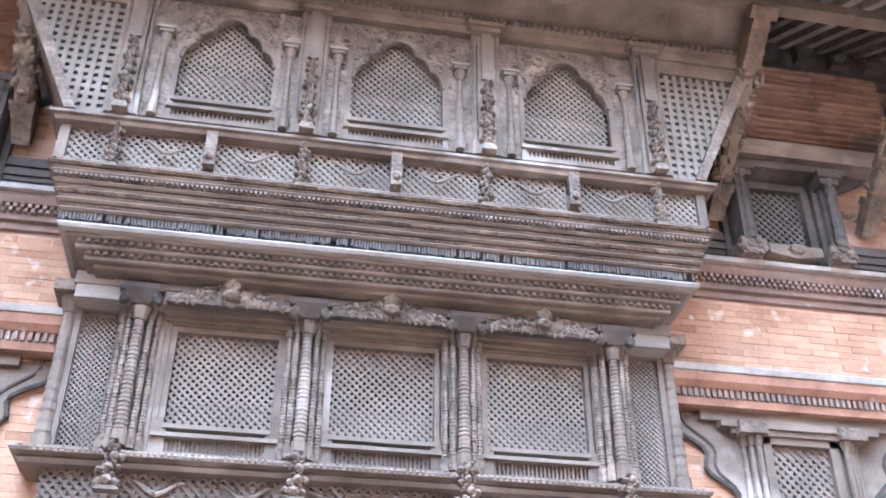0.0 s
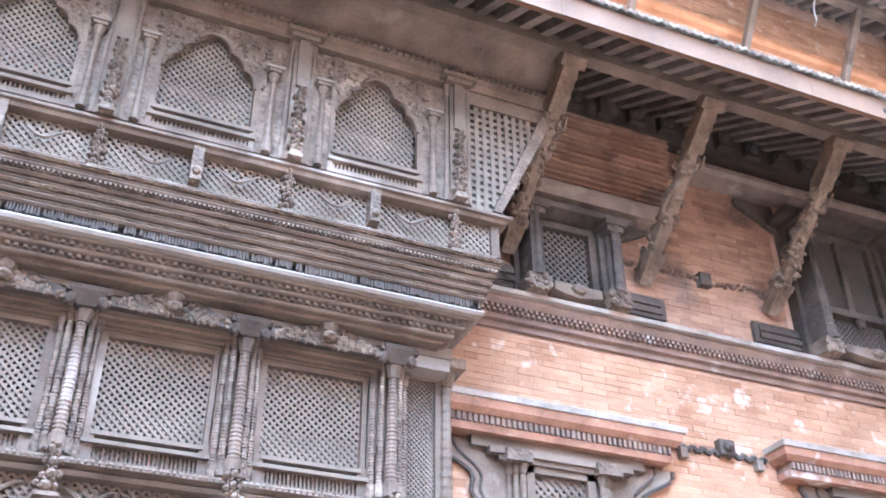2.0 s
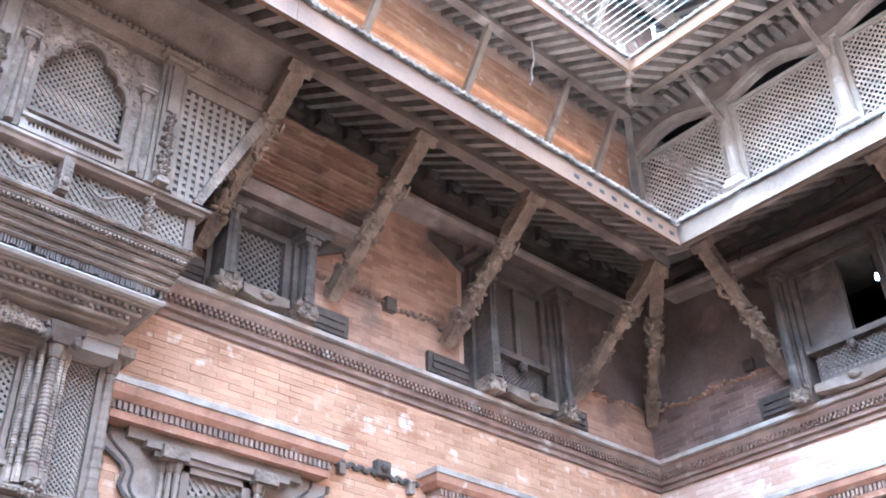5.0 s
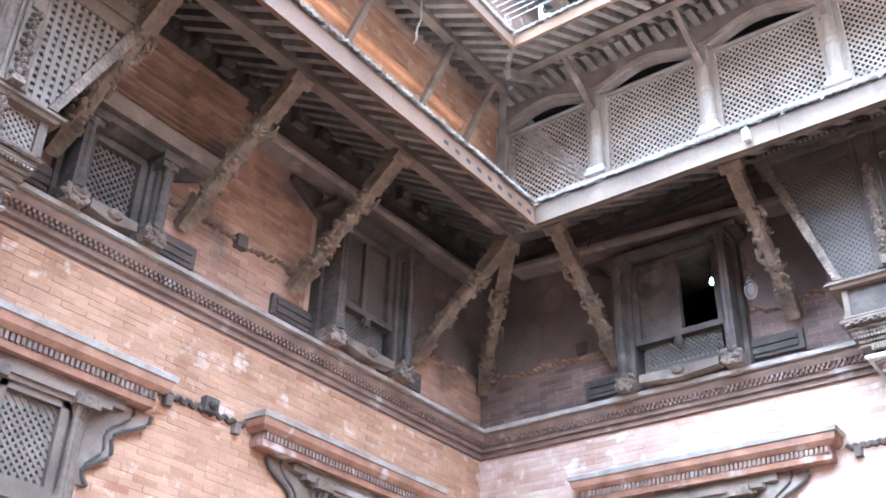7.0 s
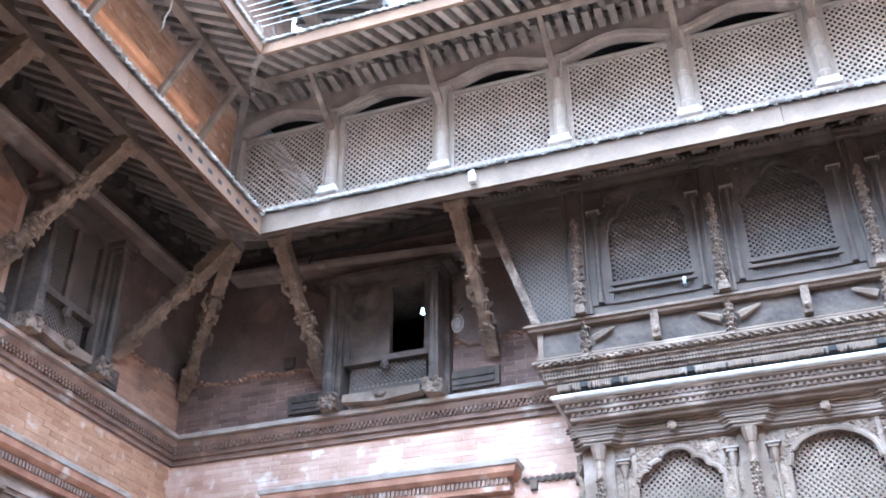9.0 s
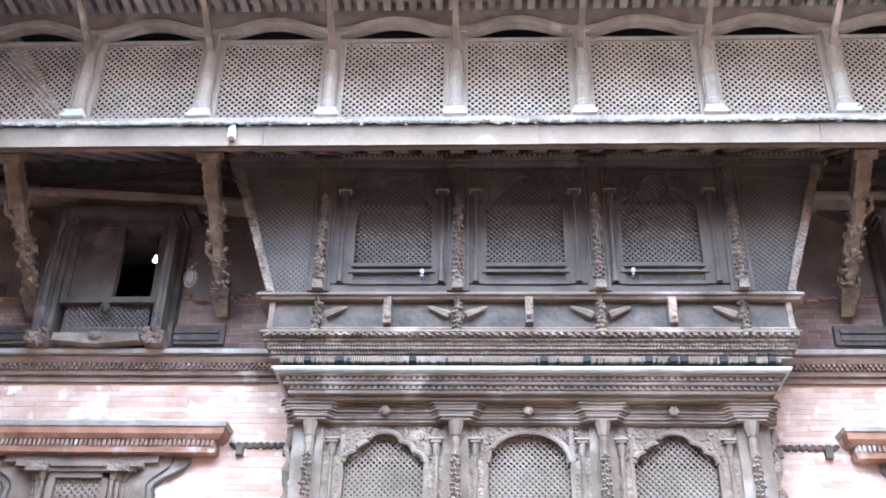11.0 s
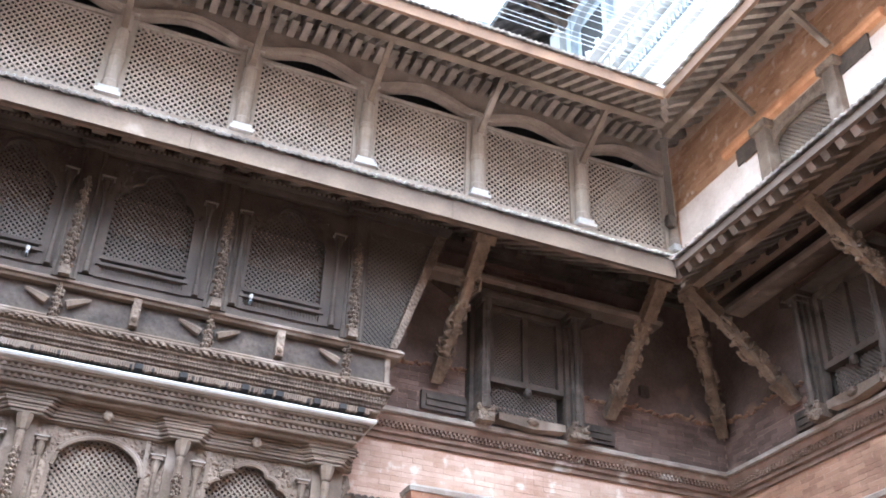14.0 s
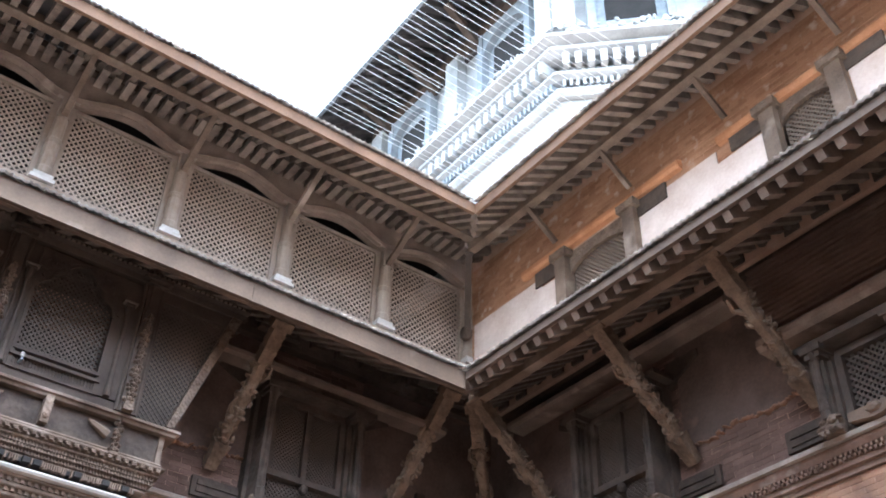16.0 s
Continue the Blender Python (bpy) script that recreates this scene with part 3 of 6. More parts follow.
# roof slopes that rise behind the eaves
for i, (m, u0, u1, z0, z1, y1) in enumerate(((MA, DX, -4.3, 6.95, 8.3, 2.3), (UA, -4.1, 2.2, 8.8, 9.9, 2.2), (pose(0, 0, 0, 0, 0, -90), -2.2, 12.5, 8.95, 10.1, 2.2), (UC, -2.2, 9.0, 8.75, 9.8, 2.0))):
    g = Geo().add([(u0, 0, z0), (u1, 0, z0), (u1, y1, z1), (u0, y1, z1), (u0, 0, z0 + 0.1), (u1, 0, z0 + 0.1), (u1, y1, z1 + 0.1), (u0, y1, z1 + 0.1)], [(0, 1, 2, 3), (7, 6, 5, 4), (0, 4, 5, 1), (1, 5, 6, 2), (2, 6, 7, 3), (3, 7, 4, 0)])
    ob = new("roof_slope", g.mesh("roof_slope", TILE))
    ob.matrix_world = m
    tagged(ob, "grey-brown tiled roof slope above the eave", "roof", kind="structure")

# dark hipped underside at the free end of the upper storey
t = thing("hip_soffit", UA, "dark underside of the hipped roof corner with fanned rafters", "roof")
vs = [(x, y, z + dz) for dz in (0, 0.06) for x, y, z in ((-4.0, 0.0, 8.6), (-4.0, 2.2, 8.6), (-5.0, 2.2, 8.17), (-5.0, -1.0, 8.17))]
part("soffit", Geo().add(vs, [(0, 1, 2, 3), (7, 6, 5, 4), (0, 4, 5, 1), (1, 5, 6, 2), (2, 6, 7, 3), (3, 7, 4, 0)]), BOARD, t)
part("fascia_board", Geo().box(-5.035, -5.0, -1.0, 2.2, 8.06, 8.18), REDWOOD, t)
for i in range(13):
    # fanned rafters spread from the corner over both faces of the hip
    a = radians(6 + 6.5 * i)
    dx, dy = math.sin(a), math.cos(a)
    reach = 0.97 / max(dx, dy)
    part("rafter", Geo().beam((-4.0 - 0.12 * dx, -0.12 * dy, 8.5 - 0.43 * 0.12 * max(dx, dy)), (-4.0 - reach * dx, -reach * dy, 8.51 - 0.43 * 0.97), 0.055, 0.09), RAFTER, t)
for i in range(14):
    y = 0.1 + 0.15 * i
    part("rafter", Geo().beam((-4.0, y, 8.51), (-4.97, y, 8.51 - 0.43 * 0.97), 0.06, 0.1), RAFTER, t)
part("end_wall", Geo().box(-4.0, -3.95, 0.455, 2.2, 6.5, 8.6), OLDBRICKS, t)

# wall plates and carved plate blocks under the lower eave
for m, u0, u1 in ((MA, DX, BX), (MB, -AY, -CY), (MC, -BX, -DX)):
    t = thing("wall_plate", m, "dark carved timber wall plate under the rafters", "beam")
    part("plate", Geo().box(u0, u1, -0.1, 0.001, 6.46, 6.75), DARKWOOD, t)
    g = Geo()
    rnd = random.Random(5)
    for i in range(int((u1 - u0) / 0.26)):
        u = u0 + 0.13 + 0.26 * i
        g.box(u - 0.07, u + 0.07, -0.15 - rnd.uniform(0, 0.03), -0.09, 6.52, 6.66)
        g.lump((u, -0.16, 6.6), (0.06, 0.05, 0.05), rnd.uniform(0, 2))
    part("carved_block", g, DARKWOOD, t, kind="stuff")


# ---- struts ----
def strut(foot, head, width=0.15, seed=1, side=None, group="eave struts"):
    """A carved roof strut from the wall to the purlin: foot block, beast figure, shaft and head block."""
    a, b = Vector(foot), Vector(head)
    z = (b - a).normalized()
    x = Vector((0, 0, 1)).cross(z).normalized()
    y = z.cross(x)
    m = Matrix((x, y, z)).transposed().to_4x4()
    m.translation = a
    L = (b - a).length
    t = thing("roof_strut", m, "carved dark timber strut with beast figure holding the eave", "strut", group)
    rnd = random.Random(seed)
    w = width
    part("foot_block", Geo().beam((0, 0, L * 0.13), (0, 0, -0.03), w * 0.92, w * 0.85, (0, 1, 0), 0.8).box(-w * 0.52, w * 0.52, -w * 0.48, w * 0.48, L * 0.125, L * 0.165), STRUT, t)
    g = Geo()
    n = 16
    for i in range(n + 1):
        s = L * (0.15 + 0.58 * i / n)
        k = w * (0.38 + 0.035 * math.sin(i * 1.3 + seed) + rnd.uniform(-0.03, 0.03))
        d = w * (0.42 + 0.04 * math.cos(i * 1.1 + seed))
        off = w * 0.03 * math.sin(i * 0.9 + seed)
        g.v += [(off + k * math.copysign(abs(math.cos(a)) ** 0.6, math.cos(a)), d * math.copysign(abs(math.sin(a)) ** 0.6, math.sin(a)), s) for a in [2 * math.pi * (j + 0.5) / 8 for j in range(8)]]
        if i:
            g.f += [((i - 1) * 8 + j, (i - 1) * 8 + (j + 1) % 8, i * 8 + (j + 1) % 8, i * 8 + j) for j in range(8)]
    g.f += [tuple(range(8))[::-1], tuple(n * 8 + j for j in range(8))]
    part("shaft", g, STRUT, t)
    g = Geo()
    for i in range(70):
        s = L * rnd.uniform(0.14, 0.72)
        face = rnd.random()
        r = w * rnd.uniform(0.1, 0.2)
        if face < 0.5:
            g.lump((rnd.uniform(-0.4, 0.4) * w, -w * 0.4, s), (r, r, r * 1.5), rnd.uniform(0, 3))
            c = g.v[-19:]
            g.v[-19:] = [(p[0], -p[1], p[2]) for p in c] if rnd.random() < 0.5 else c
        else:
            sd = rnd.choice((-1, 1))
            g.lump((sd * w * 0.42, rnd.uniform(-0.35, 0.35) * w, s), (r * 0.8, r * 1.4, r * 1.5), rnd.uniform(0, 3))
    arm = rnd.choice((-1, 1))
    for k, (s, out) in enumerate(((0.6, 0.9), (0.35, 0.75))):
        g.tube([(arm * w * 0.3, -w * 0.2, L * s), (arm * w * out * 0.8, -w * 0.3, L * (s + 0.05)), (arm * w * (out * 0.7), -w * 0.35, L * (s + 0.12))], [w * 0.16, w * 0.15, w * 0.08])
        arm = -arm
    part("beast_carving", g, STRUT, t, kind="stuff")
    g = Geo().box(-w * 0.42, w * 0.42, -w * 0.4, w * 0.4, L * 0.72, L * 0.96)
    for i in range(4):
        zz = L * (0.74 + 0.055 * i)
        g.box(-w * 0.45, w * 0.45, -w * 0.43, w * 0.43, zz, zz + L * 0.025)
    part("upper_shaft", g, STRUT, t)
    part("head_block", Geo().box(-w * 0.66, w * 0.66, -w * 0.5, w * 0.5, L * 0.955, L + 0.02), STRUT, t)
    return t


PA, PB, PC = AY - 0.98, BX - 0.98, CY + 0.98
ZB, ZT = 5.2, 6.04
k = 0
for u in (-1.24, -2.67, -3.72, -4.74, 2 * CA + 4.74, 2 * CA + 3.72):
    k += 1
    strut((u, AY - 0.06, ZB), (u + 0.03, PA, ZT), 0.128, k)
for u in (1.33, 2.82, 7.6, 9.22):
    k += 1
    strut((BX - 0.06, -u, ZB), (PB, -u, ZT), 0.128, k)
for u in (1.22, 2.68, 3.8):
    k += 1
    strut((-u, CY + 0.06, ZB), (-u, PC, ZT), 0.128, k)
strut((BX - 0.06, AY - 0.06, 5.25), (PB + 0.04, PA + 0.04, ZT), 0.128, 31)
strut((BX - 0.06, CY + 0.06, 5.25), (PB + 0.04, PC - 0.04, ZT), 0.128, 32)


# ---- bays ----
def opening(t, x0, x1, zb, rail, spring, apex, top, y, lat, seed, shape=cusped, left=0.1, right=0.1, wood=WOOD, balusters=True, pitch=0.042, bead=0.011):
    """One lattice window of a bay: lattice, carved arch board, rails, balusters and colonnettes, fronted at y."""
    w = new("bay_window")
    w.parent = t
    tagged(w, "lattice window under a carved cusped arch")
    part("lattice", lattice(x0, x1, rail, apex + 0.02, y + 0.06, pitch), lat, w, "diagonal wooden lattice")
    curve = shape(x0, x1, spring, apex)
    part("arch_board", Geo().arch(curve, top, y, y + 0.05), CARVED if wood is WOOD else wood, w, "carved arch board with foliage")
    line = [(x, y - 0.008, z - 0.004) for x, z in curve]
    part("arch_moulding", Geo().tube(line, bead, 6), wood, w, "raised rim of the arch")
    xm = (x0 + x1) / 2
    part("arch_moulding", Geo().tube([(xm + (x - xm) * 1.07, y - 0.002, spring + (z - spring) * 1.09) for x, y2, z in line if z > spring + 0.02], bead * 0.6, 5), wood, w)
    part("relief", carving(x0 - left * 0.4, x1 + right * 0.4, spring, top - 0.02, y, 0.022, 0.9, seed, lambda x, z: z > max([c for a, c in curve if abs(a - x) < 0.03] or [spring]) + 0.02), CARVED if wood is WOOD else wood, w, kind="stuff")
    part("rail", Geo().box(x0 - 0.015, x1 + 0.015, y - 0.02, y + 0.03, rail - 0.012, rail + 0.012).box(x0 - 0.03, x1 + 0.03, y - 0.025, y + 0.03, rail - 0.062, rail - 0.04), wood, w)
    if balusters:
        g = Geo()
        n = int((x1 - x0) / 0.022)
        for i in range(n):
            x = x0 + (x1 - x0) * (i + 0.5) / n
            g.box(x - 0.006, x + 0.006, y + 0.005, y + 0.018, zb + 0.012, rail - 0.064)
        part("baluster_screen", g, wood, w, kind="stuff")
        part("back_board", Geo().box(x0, x1, y + 0.03, y + 0.04, zb, rail - 0.02), DARKWOOD, w)
    else:
        part("apron", Geo().box(x0, x1, y + 0.01, y + 0.03, zb, rail - 0.064), wood, w)
    part("bottom_rail", Geo().box(x0 - 0.03, x1 + 0.03, y - 0.015, y + 0.03, zb - 0.015, zb + 0.012), wood, w)
    g = Geo().box(x0 - 0.028, x0, y - 0.006, y + 0.03, zb, top).box(x1, x1 + 0.028, y - 0.006, y + 0.03, zb, top)
    part("jamb", g, wood, w)
    for s, x in ((-1, x0 - 0.028 - left * 0.4), (1, x1 + 0.028 + right * 0.4)):
        part("colonnette", Geo().lathe(x, y - 0.015, ringed(0.019, zb, spring + 0.13, 8, seed), 8).box(x - 0.036, x + 0.036, y - 0.05, y + 0.01, spring + 0.13, spring + 0.15), wood, w)
        part("abacus", Geo().box(x - 0.05, x + 0.05, y - 0.06, y + 0.01, spring + 0.152, spring + 0.164), CAPWOOD, w, "dust-whitened abacus")
    part("panel", Geo().box(x0 - 0.028 - left, x0 - 0.028, y + 0.004, y + 0.03, zb, top).box(x1 + 0.028, x1 + 0.028 + right, y + 0.004, y + 0.03, zb, top), CARVED if wood is WOOD else wood, w)


def bay(name, m, c, hs, ht, proud, zbox, zfr, zsill, ztop, wins, zb, rail, spring, apex, posts, label, lat, grille, frieze):
    t = thing(name, m, label, "bay window")
    y = -proud
    # the east bay gets the wood darkened for its eave shade
    wood = WOOD if frieze else SHADEWOOD
    # stepped box under the bay
    hb = hs - 0.1
    path = [(c - hb, 0), (c - hb, y + 0.1), (c + hb, y + 0.1), (c + hb, 0)]
    h = zfr - zbox
    steps = 11 if frieze else 7
    for i in range(steps):
        o = 0.01 + 0.08 * i / (steps - 1) - (0.012 if i % 2 else 0.0)
        z0, z1 = zbox + h * i / steps, zbox + h * (i + 1) / steps
        prof = [(-0.12, z0), (o - 0.012, z0), (o, z0 + h * 0.04), (o, z1 - h * 0.05), (o - 0.012, z1), (-0.12, z1)]
        part("moulding", Geo().sweep(prof, path), CARVED if i % 3 == 1 else WOOD, t)
        if not frieze and i == 5:
            # staggered teeth with dark gaps
            a, b, zm = c - hb - o, c + hb + o, (z0 + z1) / 2
            for k2, (za, zc2) in enumerate(((z0 + 0.002, zm - 0.001), (zm + 0.001, z1 - 0.002))):
                part("checkered_band", dentils(a + 0.029 * k2, b, y + 0.1 - o - 0.04, y + 0.12 - o, za, zc2, 0.058), CARVED, t, "staggered square teeth", kind="stuff")
        elif not frieze and i in (1, 2, 3):
            a, b = c - hb - o, c + hb + o
            part("fluted_band", dentils(a, b, y + 0.1 - o - 0.014, y + 0.12 - o, z0 + 0.003, z1 - 0.003, 0.022), CARVED, t, kind="stuff")
        elif i in ((7,) if frieze else ()):
            a, b = c - hb - o, c + hb + o
            part("toothed_band", dentils(a, b, y + 0.1 - o - 0.022, y + 0.12 - o, z0 + 0.004, z1 - 0.004, 0.024 if frieze else 0.036), CARVED, t, kind="stuff")
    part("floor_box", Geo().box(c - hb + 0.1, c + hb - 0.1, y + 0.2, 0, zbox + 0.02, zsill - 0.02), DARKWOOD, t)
    # frieze between the box and the sill
    fy = y + 0.05
    part("frieze_rail", Geo().sweep([(-0.1, zfr), (0.05, zfr), (0.06, zfr + 0.02), (0.05, zfr + 0.035), (-0.1, zfr + 0.035)], path), WOOD, t)
    if frieze:
        part("frieze_lattice", lattice(c - hs + 0.06, c + hs - 0.06, zfr + 0.035, zsill - 0.05, fy + 0.03, 0.042), LATTICE, t)
        part("frieze_end", Geo().box(c - hs + 0.02, c - hs + 0.07, fy, 0, zfr + 0.03, zsill - 0.04).box(c + hs - 0.07, c + hs - 0.02, fy, 0, zfr + 0.03, zsill - 0.04), WOOD, t)
    else:
        part("frieze_board", Geo().box(c - hs + 0.06, c + hs - 0.06, fy + 0.02, fy + 0.06, zfr + 0.035, zsill - 0.05), DARKWOOD, t)
        part("frieze_end", Geo().box(c - hs + 0.05, c - hs + 0.09, fy, 0, zfr + 0.03, zsill - 0.04).box(c + hs - 0.09, c + hs - 0.05, fy, 0, zfr + 0.03, zsill - 0.04), WOOD, t)
    # carved blocks and snakes on the frieze
    for i, p in enumerate(posts):
        part("frieze_figure", figure(p, fy - 0.02, zfr - 0.02, zsill - zfr, 0.055, i + 3), CARVED, t)
    mids = [(a + b) / 2 for a, b in zip(posts, posts[1:])]
    for i, p in enumerate(mids):
        part("frieze_block", Geo().box(p - 0.028, p + 0.028, fy - 0.05, fy + 0.03, zfr + 0.05, zsill - 0.03).lump((p, fy - 0.05, zfr + 0.1), (0.024, 0.03, 0.03)), CARVED, t)
    for a, b in [(p, q) for pair in zip(posts, mids) for p, q in [pair]] + [(q, p) for q, p in zip(posts[1:], mids)]:
        x0, d = a + (b - a) * 0.3, (b - a) * 0.45
        zc = (zfr + zsill) / 2
        if frieze:
            pts = [(x0 + d * s, fy - 0.012, zc + 0.03 * math.cos(s * 5.5)) for s in [i / 9 for i in range(10)]]
            part("serpent", Geo().tube(pts, [0.005 + 0.006 * math.sin(math.pi * i / 9) for i in range(10)], 5), LATTICE, t, "thin carved serpent")
        else:
            pts = [(a + (b - a) * (0.12 + 0.3 * s), fy - 0.01, zc + 0.045 - 0.07 * (1 - s)) for s in [i / 6 for i in range(7)]]
            part("bracket_scroll", Geo().tube(pts, [0.032, 0.034, 0.03, 0.026, 0.022, 0.018, 0.008], 6), WOOD, t)
    # sill
    spath = [(c - hs, 0), (c - hs, y + 0.02), (c + hs, y + 0.02), (c + hs, 0)]
    part("sill", Geo().sweep([(-0.12, zsill - 0.05), (0.005, zsill - 0.05), (0.015, zsill - 0.03), (0.035, zsill - 0.025), (0.035, zsill - 0.008), (0.025, zsill), (-0.12, zsill)], spath), WOOD, t, "weathered pale sill")
    part("base_board", Geo().box(posts[0], posts[-1], y + 0.014, y + 0.05, zsill - 0.01, zb - 0.014), wood, t)
    part("deck", Geo().box(c - hs + 0.1, c + hs - 0.1, y + 0.12, 0, zsill - 0.04, zsill - 0.01), DARKWOOD, t)
    # windows between the posts
    for i, (a, b) in enumerate(wins):
        lw = (a - 0.028) - (posts[i] + 0.05)
        rw = (posts[i + 1] - 0.05) - (b + 0.028)
        opening(t, a, b, zb, rail, spring, apex, ztop - 0.12, y + 0.01, lat, 11 + i, cusped, max(lw, 0.02), max(rw, 0.02), wood)
    for i, p in enumerate(posts):
        post = part("post", Geo().box(p - 0.05, p + 0.05, y - 0.03, y + 0.05, zsill, ztop - 0.08).box(p - 0.03, p + 0.03, y - 0.05, y, zsill + (ztop - zsill) * 0.52, ztop - 0.1).lathe(p - 0.065, y - 0.01, ringed(0.014, zsill, ztop - 0.12, 10, i), 6).lathe(p + 0.065, y - 0.01, ringed(0.014, zsill, ztop - 0.12, 10, i), 6), wood, t)
        part("carved_figure", figure(p, y - 0.045, zsill, (ztop - zsill) * (0.5 if frieze else 0.68), 0.06, i + 21), CARVED, post, "carved figure on a block")
        part("capital", Geo().box(p - 0.08, p + 0.08, y - 0.07, y + 0.04, ztop - 0.12, ztop - 0.09).box(p - 0.11, p + 0.11, y - 0.09, y + 0.04, ztop - 0.088, ztop - 0.06), wood, post)
    # splayed end panels
    for s in (-1, 1):
        e = posts[0] - 0.06 if s < 0 else posts[-1] + 0.06
        b_out, t_out = c + s * (hs - 0.03), c + s * ht
        back = 0.16
        g = Geo()
        fr = new("end_panel")
        fr.parent = t
        tagged(fr, "splayed end panel with lattice")
        z0, z1 = zsill, ztop - 0.1
        pw = 0.055
        def quad(x0, x1, x2, x3, za, zb2, ya, yb):
            return Geo().add([(x0, ya, za), (x1, ya, za), (x2, ya, zb2), (x3, ya, zb2), (x0, yb, za), (x1, yb, za), (x2, yb, zb2), (x3, yb, zb2)],
                             [(0, 1, 2, 3), (7, 6, 5, 4), (0, 4, 5, 1), (1, 5, 6, 2), (2, 6, 7, 3), (3, 7, 4, 0)])
        part("edge_post", quad(b_out - pw * (s > 0), b_out + pw * (s < 0), t_out + pw * 1.5 * (s < 0), t_out - pw * 1.5 * (s > 0), z0, z1, y - 0.02, y + 0.06), CARVED, fr)
        part("side_board", quad(b_out - 0.02 * (s > 0), b_out + 0.02 * (s < 0), t_out + 0.02 * (s < 0), t_out - 0.02 * (s > 0), z0, z1, y + 0.06, -0.01), wood, fr)
        # added near-black sheet paints the darkness behind the end lattice
        part("shade_sheet", quad(min(e, b_out - s * 0.03), max(e, b_out - s * 0.03), max(e, t_out - s * 0.05), min(e, t_out - s * 0.05), z0, z1, y + 0.3, y + 0.31), ROOM, fr, "near-black sheet for the unlit inside of the bay")
        part("inner_post", Geo().box(min(e, e + s * 0.03), max(e, e + s * 0.03), y - 0.01, y + 0.04, z0, z1), wood, fr)
        # slats clipped to the slanting edge
        lo, hi = e + s * 0.03, t_out - s * pw
        pitch = grille
        g = Geo()
        def edge(z):
            k2 = (z - z0) / (z1 - z0)
            return b_out - s * pw + (t_out - b_out) * k2
        nz = int((z1 - 0.14 - z0) / pitch)
        if frieze:
            for i in range(nz + 1):
                z = z0 + 0.03 + pitch * i
                g.box(min(lo, edge(z)), max(lo, edge(z)), y + 0.016, y + 0.03, z - pitch * 0.27, z + pitch * 0.27)
            for i in range(1, int(abs(hi - lo) / pitch) + 1):
                x = lo + s * pitch * i
                zs = z0 if abs(x - lo) < abs(edge(z0) - lo) else z0 + (z1 - z0) * (abs(x - lo) - abs(edge(z0) - lo)) / abs(t_out - b_out)
                if zs < z1 - 0.2:
                    g.box(x - pitch * 0.27, x + pitch * 0.27, y + 0.012, y + 0.026, zs, z1 - 0.1)
        else:
            x_all = sorted((lo, hi))
            full = lattice(x_all[0], x_all[1], z0 + 0.02, z1 - 0.1, y + 0.03, 0.042)
            # keep slats whose middle lies inside the slanting edge
            for q in range(0, len(full.v), 8):
                vs = full.v[q:q + 8]
                a3, b3 = Vector([sum(p[i] for p in vs[:4]) / 4 for i in range(3)]), Vector([sum(p[i] for p in vs[4:]) / 4 for i in range(3)])
                keep = []
                for j in range(25):
                    p = a3.lerp(b3, j / 24)
                    if abs(p.x - lo) <= abs(edge(p.z) - lo) + 0.005:
                        keep.append(p)
                if len(keep) > 1 and (keep[-1] - keep[0]).length > 0.02:
                    d = (keep[-1] - keep[0])
                    g.beam(keep[0], keep[-1], 0.007, 0.015, up=(-math.copysign(1, d.x * d.z), 0, 1))
        part("lattice", g, LATTICE if frieze else lat, fr)
        part("top_board", quad(min(e, t_out), max(e, t_out), max(e, t_out), min(e, t_out), z1 - 0.1, z1, y, y + 0.04), wood, fr)
    # head beam and crowning mouldings
    tpath = [(c - ht, -0.01), (c - ht, y), (c + ht, y), (c + ht, -0.01)]
    part("head_beam", Geo().sweep([(-0.1, ztop - 0.1), (0.015, ztop - 0.1), (0.03, ztop - 0.06), (0.02, ztop - 0.05), (0.05, ztop - 0.03), (0.05, ztop), (-0.1, ztop)], tpath), wood, t)
    part("beading", dentils(c - ht, c + ht, y - 0.07, y - 0.045, ztop - 0.028, ztop - 0.006, 0.04), LATTICE, t, kind="stuff")
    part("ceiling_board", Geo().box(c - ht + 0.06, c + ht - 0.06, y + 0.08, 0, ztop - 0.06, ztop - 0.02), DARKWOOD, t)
    return t


bay("bay_window", MA, CA, 1.72, 2.1, 0.68, 4.42, 4.66, 4.95, 5.92, [(-7.96, -7.47), (-7.05, -6.55), (-6.09, -5.6)], 4.975, 5.1, 5.39, 5.71,
    [-8.2, -7.27, -6.31, -5.36], "carved grey timber bay with three cusped lattice windows", LATTICE, 0.05, True)
# sloping boards that close the bay up to the eave
t = thing("soffit_board", MA, "plain sloping boards between bay and eave", "board")
part("board", Geo().add([(CA - 2.05, -0.66, 5.95), (CA + 2.05, -0.66, 5.95), (CA + 2.05, -0.94, 6.06), (CA - 2.05, -0.94, 6.06), (CA - 2.05, -0.6, 5.95), (CA + 2.05, -0.6, 5.95), (CA + 2.05, -0.9, 6.09), (CA - 2.05, -0.9, 6.09)],
                        [(0, 1, 2, 3), (7, 6, 5, 4), (0, 4, 5, 1), (1, 5, 6, 2), (2, 6, 7, 3), (3, 7, 4, 0)]), WOOD, t)
CB = 5.165
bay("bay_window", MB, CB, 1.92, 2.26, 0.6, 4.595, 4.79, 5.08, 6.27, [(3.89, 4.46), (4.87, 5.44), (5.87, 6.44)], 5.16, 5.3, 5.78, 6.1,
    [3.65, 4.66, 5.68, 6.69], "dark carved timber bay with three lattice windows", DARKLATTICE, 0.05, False)


